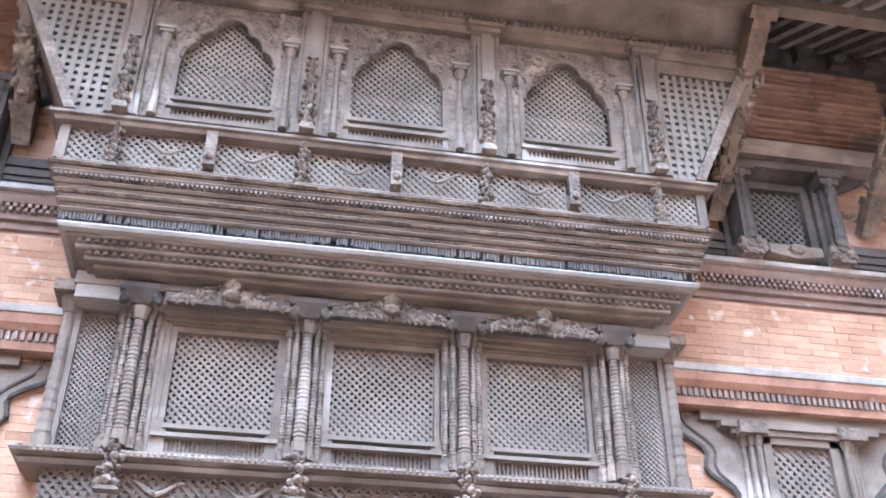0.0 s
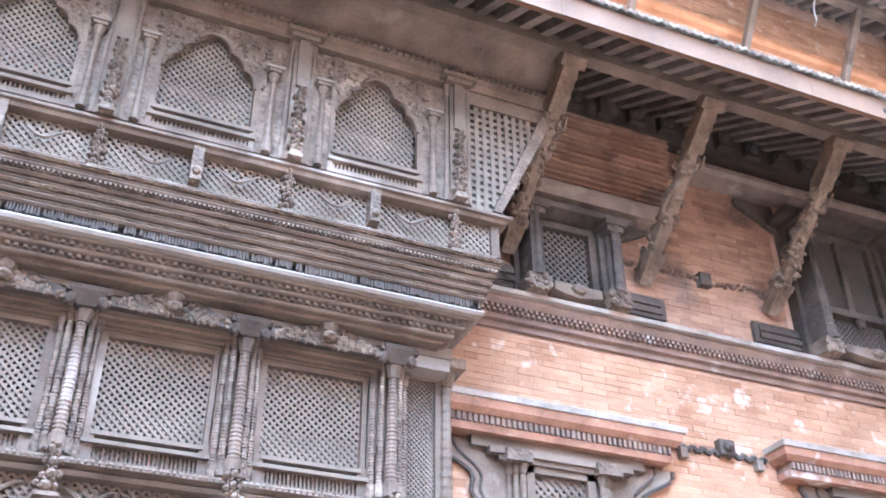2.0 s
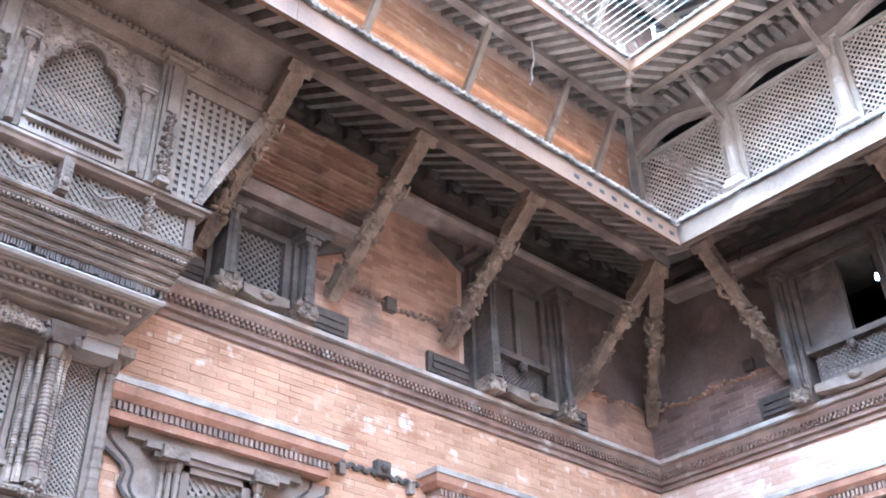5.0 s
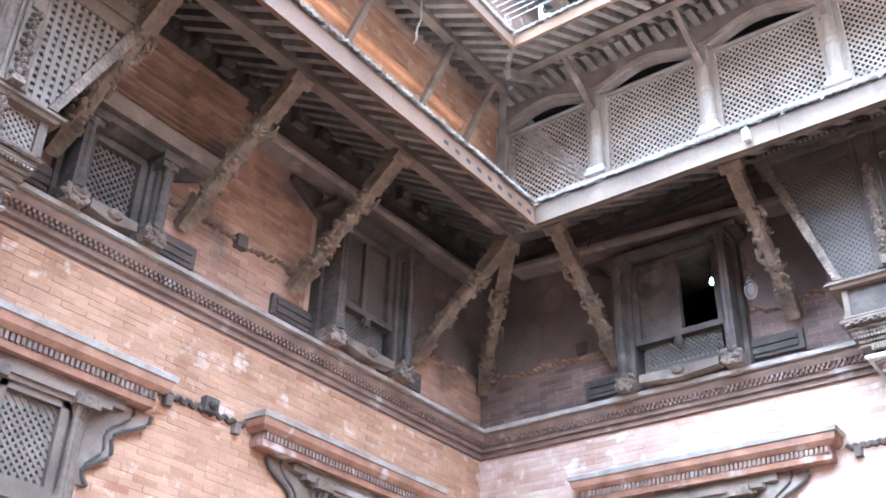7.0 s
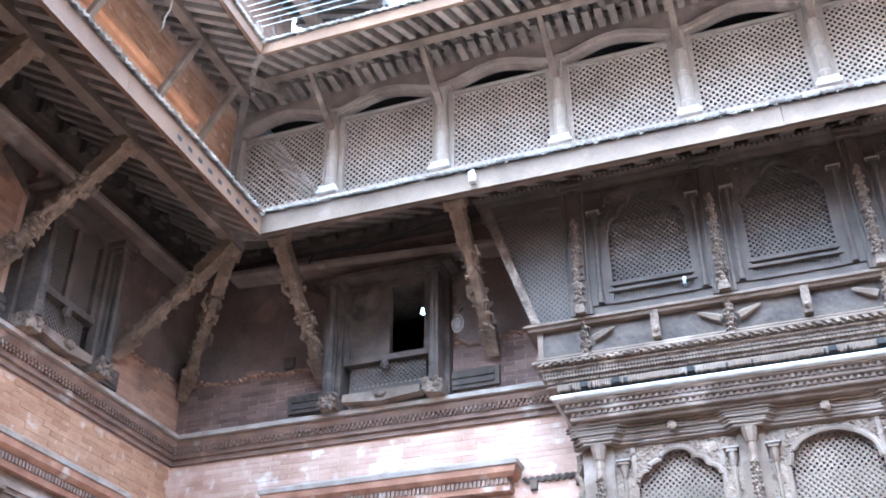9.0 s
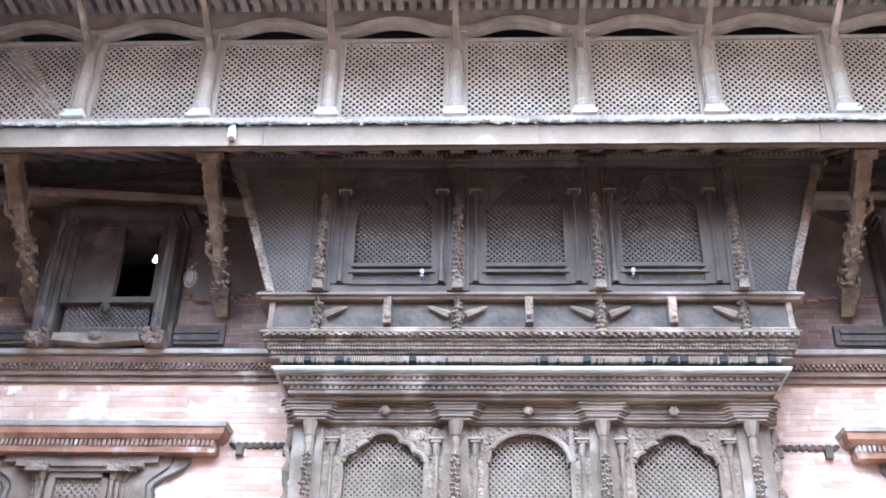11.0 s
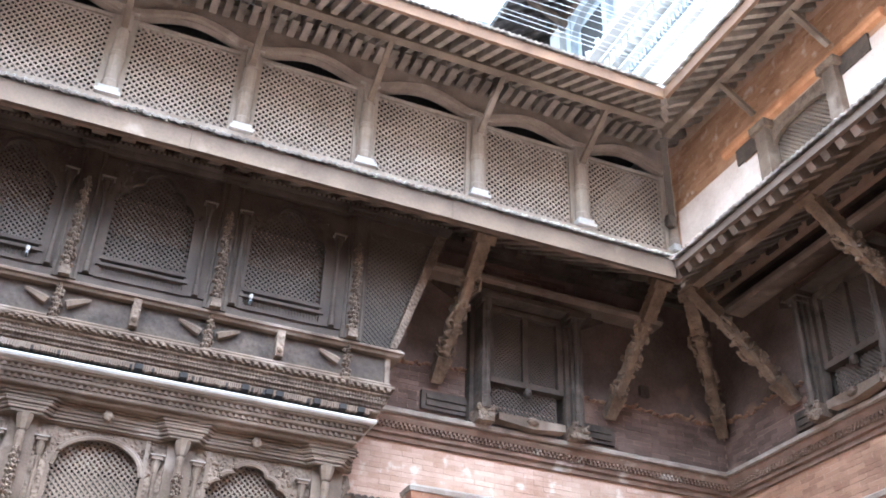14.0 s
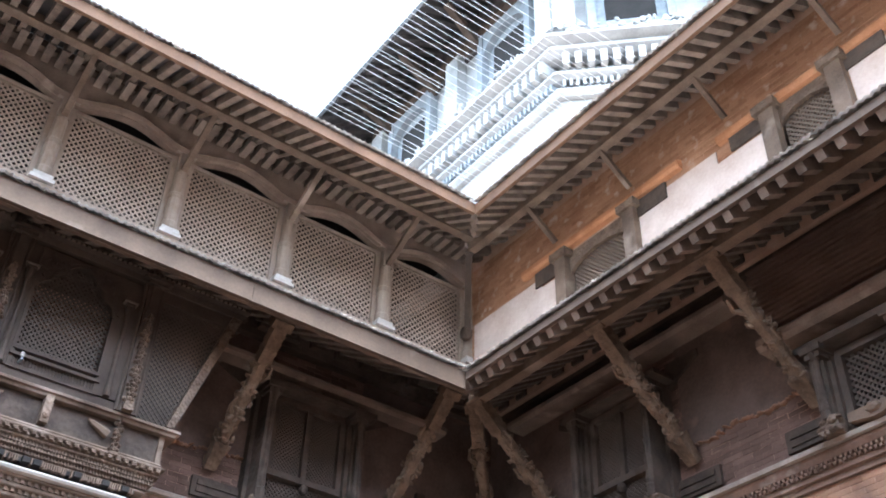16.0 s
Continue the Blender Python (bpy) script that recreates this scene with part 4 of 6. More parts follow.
def bay_foot(m, c, half, proud, z0, z1, seed, label, holes=0.0):
    """The row of beam ends and small bricks between bay and window cornice, with dark gaps."""
    t = thing("beam_end_row", m, label, "beam ends", "beam ends under bays")
    rnd = random.Random(seed)
    # near-black backing puts the shade of the gaps into colour
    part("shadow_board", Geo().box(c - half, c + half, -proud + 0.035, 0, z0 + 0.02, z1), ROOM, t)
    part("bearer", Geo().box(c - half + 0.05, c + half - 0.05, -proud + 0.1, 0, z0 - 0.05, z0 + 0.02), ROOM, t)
    u = c - half
    i = 0
    while u < c + half - 0.02:
        wd = rnd.uniform(0.009, 0.013)
        if rnd.random() < 0.93:
            part("beam_end", Geo().box(u, u + wd, -proud + rnd.uniform(-0.004, 0.004), -proud + 0.04, z0 + rnd.uniform(0, 0.012), z1), SHADEWOOD if holes == 0 else WOOD, t)
        u += wd + rnd.uniform(0.003, 0.006)
        i += 1
        # empty sockets where a beam end has gone, drawn as near-black blocks
        if rnd.random() < holes * 0.6:
            part("socket", Geo().box(u, u + 0.05, -proud - 0.012, -proud + 0.04, z0 + 0.008, z1 - 0.004), ROOM, t, "near-black block painted as an empty socket")
            u += 0.056


bay_foot(MA, CA, 1.62, 0.57, 4.37, 4.43, 4, "fluted row of worn beam ends with gaps")
bay_foot(MB, CB, 1.75, 0.55, 4.55, 4.6, 6, "row of short beam ends with dark gaps", 0.035)


def hood(t, m, c, half, proud, z0, z1, mat, cap, back=0.16, tooth=0.036):
    """A projecting moulded cornice with a pale weathered top and toothed bands."""
    path = [(c - half + 0.1, 0), (c - half + 0.1, -proud + 0.12), (c + half - 0.1, -proud + 0.12), (c + half - 0.1, 0)]
    h = z1 - z0
    part("cornice_cap", Geo().sweep([(-0.1, z1 - 0.032), (0.11, z1 - 0.032), (0.132, z1 - 0.024), (0.142, z1 - 0.008), (0.134, z1 + 0.006), (0.11, z1 + 0.014), (-0.1, z1 + 0.03)], path), cap, t, "pale dusty cap of the cornice")
    # corbelled rows that step back to the lintel
    rows = 6
    for i in range(rows):
        o = 0.1 - back * i / rows - (0.022 if i % 2 else 0.0)
        za, zb = z1 - 0.026 - (h - 0.026) * (i + 1) / rows, z1 - 0.026 - (h - 0.026) * i / rows
        part("cornice_moulding", Geo().sweep([(-0.12, za), (o - 0.008, za), (o, za + (zb - za) * 0.3), (o, zb), (-0.12, zb)], path), mat, t)
        if i in (1, 3):
            a, b = c - half + 0.1 - o, c + half - 0.1 + o
            yy = -proud + 0.12 - o
            part("toothed_band", dentils(a, b, yy - 0.022, yy + 0.004, za + 0.002, zb, tooth, 0.5), mat, t, kind="stuff")


def pediment(t, x0, x1, z0, z1, y, seed):
    """A small carved gable of foliage with a face in the middle."""
    c, hw, h = (x0 + x1) / 2, (x1 - x0) / 2, z1 - z0
    pts = [(x0, z0), (x1, z0)]
    up = []
    for i in range(13):
        s = 1 - 2 * i / 12
        up.append((c + hw * s * 0.98, z0 + 0.02 + h * (0.78 * (1 - abs(s)) ** 0.75 + 0.05 * math.sin(i * 2.1))))
    p = part("pediment", Geo().outline(pts + up, y, y + 0.05), DARKWOOD, t, "carved foliage pediment")
    top_at = lambda x: z0 + h * 0.8 * max(0, 1 - abs(x - c) / hw) ** 0.75
    part("foliage", carving(x0 + 0.02, x1 - 0.02, z0, z1, y, 0.026, 3.2, seed, lambda x, z: z < top_at(x)), CARVED, p, kind="stuff")
    part("mask", Geo().lump((c, y - 0.01, z0 + h * 0.66), (0.055, 0.06, 0.06)).lump((c, y - 0.02, z0 + h * 0.28), (0.05, 0.05, 0.03)).lump((c - 0.05, y, z0 + h * 0.85), (0.035, 0.04, 0.03), 0.6).lump((c + 0.05, y, z0 + h * 0.85), (0.035, 0.04, 0.03), -0.6), CARVED, p)


# ---- window under the bay on side A ----
t = thing("triple_window", MA, "weathered carved triple lattice window with pillars and pediments", "window")
y = -0.2
hood(t, MA, CA, 1.57, 0.585, 4.195, 4.34, WOOD, CAPWOOD, 0.13, tooth=0.04)
# paler wood, whose tone also carries the sky light on the lintel
part("lintel", Geo().box(-8.3, -5.26, -0.33, 0.0, 4.09, 4.162).box(-8.31, -5.25, -0.336, 0.0, 4.165, 4.23), CAPWOOD, t, "plain cracked lintel beam")
for i, (a, b) in enumerate(((-7.8, -7.3), (-7.02, -6.5), (-6.225, -5.705))):
    w = new("window_leaf")
    w.parent = t
    tagged(w, "square lattice window in a moulded frame")
    part("lattice", lattice(a, b, 3.36, 4.01, y + 0.04, 0.04), LATTICE, w)
    g = Geo()
    for o, d in ((0.0, 0.0), (0.03, -0.014), (0.058, -0.026)):
        g.box(a - o - 0.03, a - o, y + d, y + 0.05, 3.36, 4.01 + o).box(b + o, b + o + 0.03, y + d, y + 0.05, 3.36, 4.01 + o).box(a - o - 0.03, b + o + 0.03, y + d, y + 0.05, 4.01 + o, 4.04 + o)
    part("frame", g, WOOD, w)
    part("rail", Geo().box(a - 0.0, b + 0.0, y - 0.03, y + 0.03, 3.49, 3.51).box(a - 0.05, b + 0.05, y - 0.04, y + 0.03, 3.445, 3.465), LATTICE, w)
    g = Geo()
    n = int((b - a) / 0.02)
    for j in range(n):
        x = a + (b - a) * (j + 0.5) / n
        g.box(x - 0.006, x + 0.006, y + 0.0, y + 0.015, 3.37, 3.445)
    part("baluster_screen", g, LATTICE, w, kind="stuff")
    part("bottom_rail", Geo().box(a - 0.05, b + 0.05, y - 0.03, y + 0.04, 3.34, 3.37).box(a - 0.03, a + 0.02, y - 0.02, y + 0.03, 3.36, 3.52).box(b - 0.02, b + 0.03, y - 0.02, y + 0.03, 3.36, 3.52), WOOD, w)
    pediment(t, a - 0.06, b + 0.06, 4.085, 4.25, y - 0.17, 40 + i)
    part("head_mould", Geo().box(a - 0.075, b + 0.075, y - 0.125, y, 4.085, 4.1).box(a - 0.07, b + 0.07, y - 0.085, y, 4.066, 4.083).box(a - 0.066, b + 0.066, y - 0.045, y, 4.048, 4.064), WOOD, w)
for i, p in enumerate((-7.98, -7.16, -6.365, -5.57)):
    col = part("pillar", Geo().lathe(p, y - 0.09, ringed(0.03, 3.36, 4.08, 26, i), 10), WOOD, t, "ringed turned pillar", smooth=False)
    part("side_pillar", Geo().lathe(p - 0.05, y - 0.06, ringed(0.018, 3.36, 4.1, 32, i), 8).lathe(p + 0.05, y - 0.06, ringed(0.018, 3.36, 4.1, 32, i), 8).lathe(p - 0.085, y - 0.03, ringed(0.018, 3.36, 4.08, 36, i), 8).lathe(p + 0.085, y - 0.03, ringed(0.018, 3.36, 4.08, 36, i), 8), CARVED, col)
    part("capital", Geo().add([(p + sx * k, y - 0.09 + sy * k, z) for z, k in ((4.075, 0.045), (4.135, 0.085), (4.155, 0.09)) for sx, sy in ((-1, -1.3), (1, -1.3), (1, 1), (-1, 1))],
                              [(0, 1, 2, 3), (8, 11, 10, 9)] + [(j + i2, j + (i2 + 1) % 4, j + 4 + (i2 + 1) % 4, j + 4 + i2) for j in (0, 4) for i2 in range(4)]), DARKWOOD, col, "fluted dark capital")
    for sx in (-1, 1):
        part("volute", Geo().lump((p + sx * 0.075, y - 0.15, 4.1), (0.03, 0.04, 0.045), sx * 0.4).box(p + sx * 0.075 - 0.03, p + sx * 0.075 + 0.03, y - 0.19, y - 0.02, 4.125, 4.15), DARKWOOD, col)
    part("backing", Geo().box(p - 0.11, p + 0.11, y + 0.0, y + 0.05, 3.34, 4.2), WOOD, col)
    fig = part("lion_bracket", figure(p, y - 0.16, 3.12, 0.24, 0.085, 60 + i), CARVED, t, "weathered carved lion bracket")
for s, x0, x1 in ((-1, -8.27, -8.09), (1, -5.47, -5.29)):
    e = new("end_panel")
    e.parent = t
    tagged(e, "narrow fine lattice end panel")
    part("lattice", lattice(x0, x1, 3.36, 4.08, y + 0.03, 0.028, 0.42), LATTICE, e)
    part("frame", Geo().box(x0 - 0.03, x0, y, y + 0.05, 3.34, 4.1).box(x1, x1 + 0.03, y, y + 0.05, 3.34, 4.1).box(x0, x1, y, y + 0.05, 4.08, 4.11), WOOD, e)
    xo = x0 - 0.06 if s < 0 else x1 + 0.06
    part("corner_pillar", Geo().lathe(xo, y + 0.0, ringed(0.034, 3.34, 4.14, 12, 7), 9), WOOD, e)
    part("capital", Geo().box(xo - 0.08, xo + 0.08, y - 0.1, y + 0.1, 4.14, 4.2), CARVED, e)
    part("half_pediment", carving(x0 - 0.02, x1 + 0.02, 4.11, 4.25, y - 0.03, 0.028, 2.2, 70 + s, lambda x, z: (z - 4.11) < 0.14 * (1 - abs(x - (x0 if s < 0 else x1)) / (x1 - x0 + 0.04)) + 0.02), CARVED, e)
    part("return", Geo().box(min(xo, xo + s * 0.02), max(xo, xo + s * 0.02), y + 0.03, 0.0, 3.34, 4.2), WOOD, e)
path = [(-8.36, 0), (-8.36, y - 0.04), (-5.2, y - 0.04), (-5.2, 0)]
part("sill", Geo().sweep([(-0.1, 3.265), (0.03, 3.265), (0.045, 3.285), (0.03, 3.295), (0.07, 3.305), (0.08, 3.32), (0.07, 3.335), (-0.1, 3.34)], path), WOOD, t)
part("frieze_lattice", lattice(-8.3, -5.25, 2.95, 3.265, y + 0.0, 0.045), LATTICE, t)
part("sill_beading", dentils(-8.4, -5.16, y - 0.118, y - 0.09, 3.307, 3.333, 0.03, 0.6), CARVED, t, kind="stuff")
for i in range(6):
    u = -7.78 + 0.4 * i
    part("serpent", Geo().tube([(u - 0.12 + 0.03 * j, y - 0.02, 3.2 + 0.03 * math.cos(j * 0.8)) for j in range(9)], [0.006 + 0.008 * math.sin(math.pi * j / 8) for j in range(9)], 5), CARVED, t, "thin carved serpent")
part("lower_box", Geo().box(-8.3, -5.25, y + 0.05, 0.0, 2.6, 3.24).box(-8.34, -5.22, y - 0.06, 0.0, 2.55, 2.95), WOOD, t)

# ---- window under the bay on side B ----
t = thing("triple_window", MB, "carved triple window with cusped and round lattice arches", "window")
y = -0.25
hood(t, MB, CB, 1.76, 0.53, 4.33, 4.52, WOOD, LIME, 0.1, 0.045)
part("head_board", Geo().box(3.55, 6.8, y - 0.02, 0, 4.195, 4.36), WOOD, t)
for j in range(7):
    # thin mouldings that swell out over each pillar
    z = 4.205 + 0.021 * j
    line = [(3.45, y - 0.04 - 0.008 * j)]
    for p in (3.63, 4.65, 5.67, 6.69):
        k = 0.1 + 0.012 * j
        line += [(p - k - 0.05, y - 0.04 - 0.008 * j), (p - k, y - 0.1 - 0.006 * j), (p + k, y - 0.1 - 0.006 * j), (p + k + 0.05, y - 0.04 - 0.008 * j)]
    line.append((6.88, y - 0.04 - 0.008 * j))
    o = 0.006 if j % 2 else 0.0
    part("lintel_moulding", Geo().sweep([(-0.05, z), (o - 0.003, z), (o, z + 0.005), (o, z + 0.013), (o - 0.004, z + 0.019), (-0.05, z + 0.019)], line), WOOD, t, "thin layered lintel moulding")
for i, (a, b) in enumerate(((3.87, 4.43), (4.87, 5.44), (5.88, 6.45))):
    opening(t, a, b, 3.2, 3.34, 3.93, 4.15, 4.2, y, LATTICE, 80 + i, rounded if i == 1 else cusped, 0.14, 0.14, bead=0.017)
    part("rosette", Geo().lump(((a + b) / 2, y - 0.09, 4.275), (0.042, 0.03, 0.042)), CARVED, t)
for i, p in enumerate((3.63, 4.65, 5.67, 6.69)):
    col = part("pillar", Geo().lathe(p, y - 0.07, ringed(0.035, 3.2, 4.2, 9, i + 5), 8).box(p - 0.09, p + 0.09, y - 0.02, y + 0.06, 3.1, 4.2), WOOD, t)
    part("carved_figure", figure(p, y - 0.1, 3.55, 0.42, 0.055, 90 + i), LATTICE, col, "pale carved figure")
part("outer_post", Geo().box(3.5, 3.56, y, 0, 3.1, 4.24).box(6.77, 6.83, y, 0, 3.1, 4.24), WOOD, t)
for s, x in ((-1, 3.47), (1, 6.86)):
    part("edge_carving", Geo().tube([(x + 0.02 * math.sin(j * 2.4), y + 0.06, 4.2 - 0.08 * j) for j in range(13)], [0.03 + 0.012 * math.sin(j * 2.1) for j in range(13)], 6), CARVED, t)
part("sill", Geo().box(3.45, 6.88, y - 0.12, 0, 3.05, 3.18), WOOD, t)


# ---- single windows of the second storey ----
def storey_window(m, u0, u1, z0, z1, double, proud, label, open_leaf=False, heads=True):
    t = thing("storey_window", m, label, "window", "second-storey windows")
    y = -proud
    zb, zt = 4.88, z1 + 0.12
    # dark frame runs through the wall, standing in for the shaded reveal
    part("inner_frame", Geo().box(u0 - 0.05, u0, y + 0.1, 0.47, z0 - 0.04, z1 + 0.05).box(u1, u1 + 0.05, y + 0.1, 0.47, z0 - 0.04, z1 + 0.05).box(u0, u1, y + 0.1, 0.47, z1, z1 + 0.05).box(u0, u1, y + 0.1, 0.47, z0 - 0.04, z0), DARKWOOD, t)
    part("cover_board", Geo().box(u0 - 0.2, u0 - 0.05, y + 0.14, 0.0, zb, zt - 0.05).box(u1 + 0.05, u1 + 0.2, y + 0.14, 0.0, zb, zt - 0.05).box(u0 - 0.05, u1 + 0.05, y + 0.12, 0.0, z1 + 0.05, zt - 0.05), DARKWOOD, t)
    mid = (u0 + u1) / 2
    if double:
        part("mullion", Geo().box(mid - 0.025, mid + 0.025, y + 0.11, y + 0.17, z0, z1), DARKWOOD, t)
        if open_leaf:
            part("shutter", Geo().box(u0, mid - 0.02, y + 0.13, y + 0.16, z0, z1), DARKWOOD, t, "closed plain shutter leaf")
        else:
            part("lattice", lattice(u0, mid - 0.025, z0, z1, y + 0.15, 0.036), DARKLATTICE, t)
            part("lattice", lattice(mid + 0.025, u1, z0, z1, y + 0.15, 0.036), DARKLATTICE, t)
        part("transom", Geo().box(u0 - 0.04, u1 + 0.04, y + 0.08, y + 0.16, z0 - 0.055, z0 - 0.005), DARKWOOD, t)
        part("bottom_lattice", lattice(u0, u1, zb + 0.06, z0 - 0.055, y + 0.15, 0.04), DARKLATTICE, t)
        part("knob", Geo().lump((mid, y + 0.08, z0 - 0.1), (0.04, 0.04, 0.05)), DARKWOOD, t)
    else:
        part("lattice", lattice(u0, u1, z0, z1, y + 0.15, 0.05, 0.45), DARKLATTICE, t)
    # stepped jambs of several posts
    for s, e in ((-1, u0 - 0.05), (1, u1 + 0.05)):
        for j, (w, d) in enumerate(((0.035, 0.06), (0.03, 0.02), (0.045, -0.03))):
            a = e + s * (0.035 * j)
            part("jamb_post", Geo().box(min(a, a + s * w), max(a, a + s * w), y + d, y + 0.16, zb + 0.05, zt - 0.06), DARKWOOD, t)
        a = e + s * 0.07
        part("jamb_column", Geo().lathe(a, y - 0.02, ringed(0.028, zb + 0.05, zt - 0.1, 5, j), 8), DARKWOOD, t)
        part("jamb_capital", Geo().box(a - 0.08, a + 0.08, y - 0.07, y + 0.14, zt - 0.1, zt - 0.05).box(a - 0.06, a + 0.06, y - 0.05, y + 0.1, zt - 0.14, zt - 0.1), DARKWOOD, t)
        if heads:
            g = carving(a - 0.08, a + 0.08, zb - 0.05, zb + 0.07, y - 0.03, 0.04, 2.2, int(abs(a) * 100))
            g.box(a - 0.07, a + 0.07, y - 0.03, y + 0.14, zb - 0.05, zb + 0.06)
            part("carved_foot", g, CARVED, t, "carved beast head at the foot of the jamb")
        # low side boards
        b = e + s * 0.14
        part("wing_board", Geo().box(min(b, b + s * 0.4), max(b, b + s * 0.4), -0.035, 0.0, 4.93, 5.09).box(min(b, b + s * 0.36), max(b, b + s * 0.36), -0.05, -0.03, 4.96, 5.0).box(min(b, b + s * 0.36), max(b, b + s * 0.36), -0.05, -0.03, 5.02, 5.06), DARKWOOD, t)
        c2 = e + s * 0.15
        part("upper_wing", Geo().add([(c2, -0.04, z1 + 0.02), (c2 + s * 0.34, -0.04, z1 + 0.2), (c2 + s * 0.34, -0.04, z1 + 0.26), (c2, -0.04, z1 + 0.26), (c2, 0.0, z1 + 0.02), (c2 + s * 0.34, 0.0, z1 + 0.2), (c2 + s * 0.34, 0.0, z1 + 0.26), (c2, 0, z1 + 0.26)],
                                     [(0, 1, 2, 3), (7, 6, 5, 4), (0, 4, 5, 1), (1, 5, 6, 2), (2, 6, 7, 3), (3, 7, 4, 0)]), DARKWOOD, t)
    part("head_beam", Geo().box(u0 - 0.28, u1 + 0.28, y - 0.03, 0.0, zt - 0.048, zt), DARKWOOD, t)
    # curved sill board
    n = 9
    curve = [(u0 + (u1 - u0) * i / (n - 1), zb - 0.04 + 0.035 * (1 - abs(2 * i / (n - 1) - 1)) * 0 + 0.03 * abs(2 * i / (n - 1) - 1)) for i in range(n)]
    part("sill_board", Geo().arch(curve, zb + 0.05, y, y + 0.1), WOOD, t, "curved weathered sill board")
    part("sill_boss", Geo().lump((mid, y, zb + 0.02), (0.06, 0.04, 0.04)), WOOD, t)
    return t


def long_beam(m, u0, u1, z, label="round-edged timber band let into the wall", deep=0.12, high=0.085, tilt=0.0):
    t = thing("timber_band", m, label, "beam", "timber bands")
    part("band", Geo().sweep([(0, 0), (deep - 0.03, 0), (deep, high * 0.3), (deep, high * 0.72), (deep - 0.03, high), (0, high)], [(0, 0), (u1 - u0, 0)]), ARCHWOOD, t, at=pose(u0, 0, z, 0, tilt, 0))


storey_window(MA, -4.49, -4.15, 4.99, 5.41, False, 0.2, "small dark lattice window with carved jambs")
storey_window(MA, -2.25, -1.7, 5.28, 5.9, True, 0.24, "double dark lattice window with stacked jamb posts")
storey_window(MA, 2 * CA + 4.15, 2 * CA + 4.49, 4.99, 5.41, False, 0.2, "small dark lattice window with carved jambs")
storey_window(MB, 1.6, 2.26, 5.28, 5.92, True, 0.24, "half-open dark wooden window with stacked jambs", True)
storey_window(MB, 8.08, 8.68, 5.28, 5.9, True, 0.24, "double dark shuttered window with stacked jambs")
storey_window(MC, 1.75, 2.3, 5.28, 5.86, True, 0.24, "dark closed window in deep shade")
storey_window(MC, 4.07, 4.45, 4.99, 5.41, False, 0.2, "small dark lattice window in shade")
long_beam(MA, -4.72, -3.52, 5.63, deep=0.2, high=0.13)
long_beam(MA, -3.3, -0.4, 6.19, deep=0.2, tilt=-0.8)
long_beam(MB, 0.4, 3.05, 6.26, deep=0.22, tilt=4.0)
long_beam(MB, 7.3, 9.75, 6.125, deep=0.22)
long_beam(MC, 0.7, 3.3, 6.22, deep=0.22)
long_beam(MC, 3.5, 4.9, 5.68, deep=0.2, high=0.12)


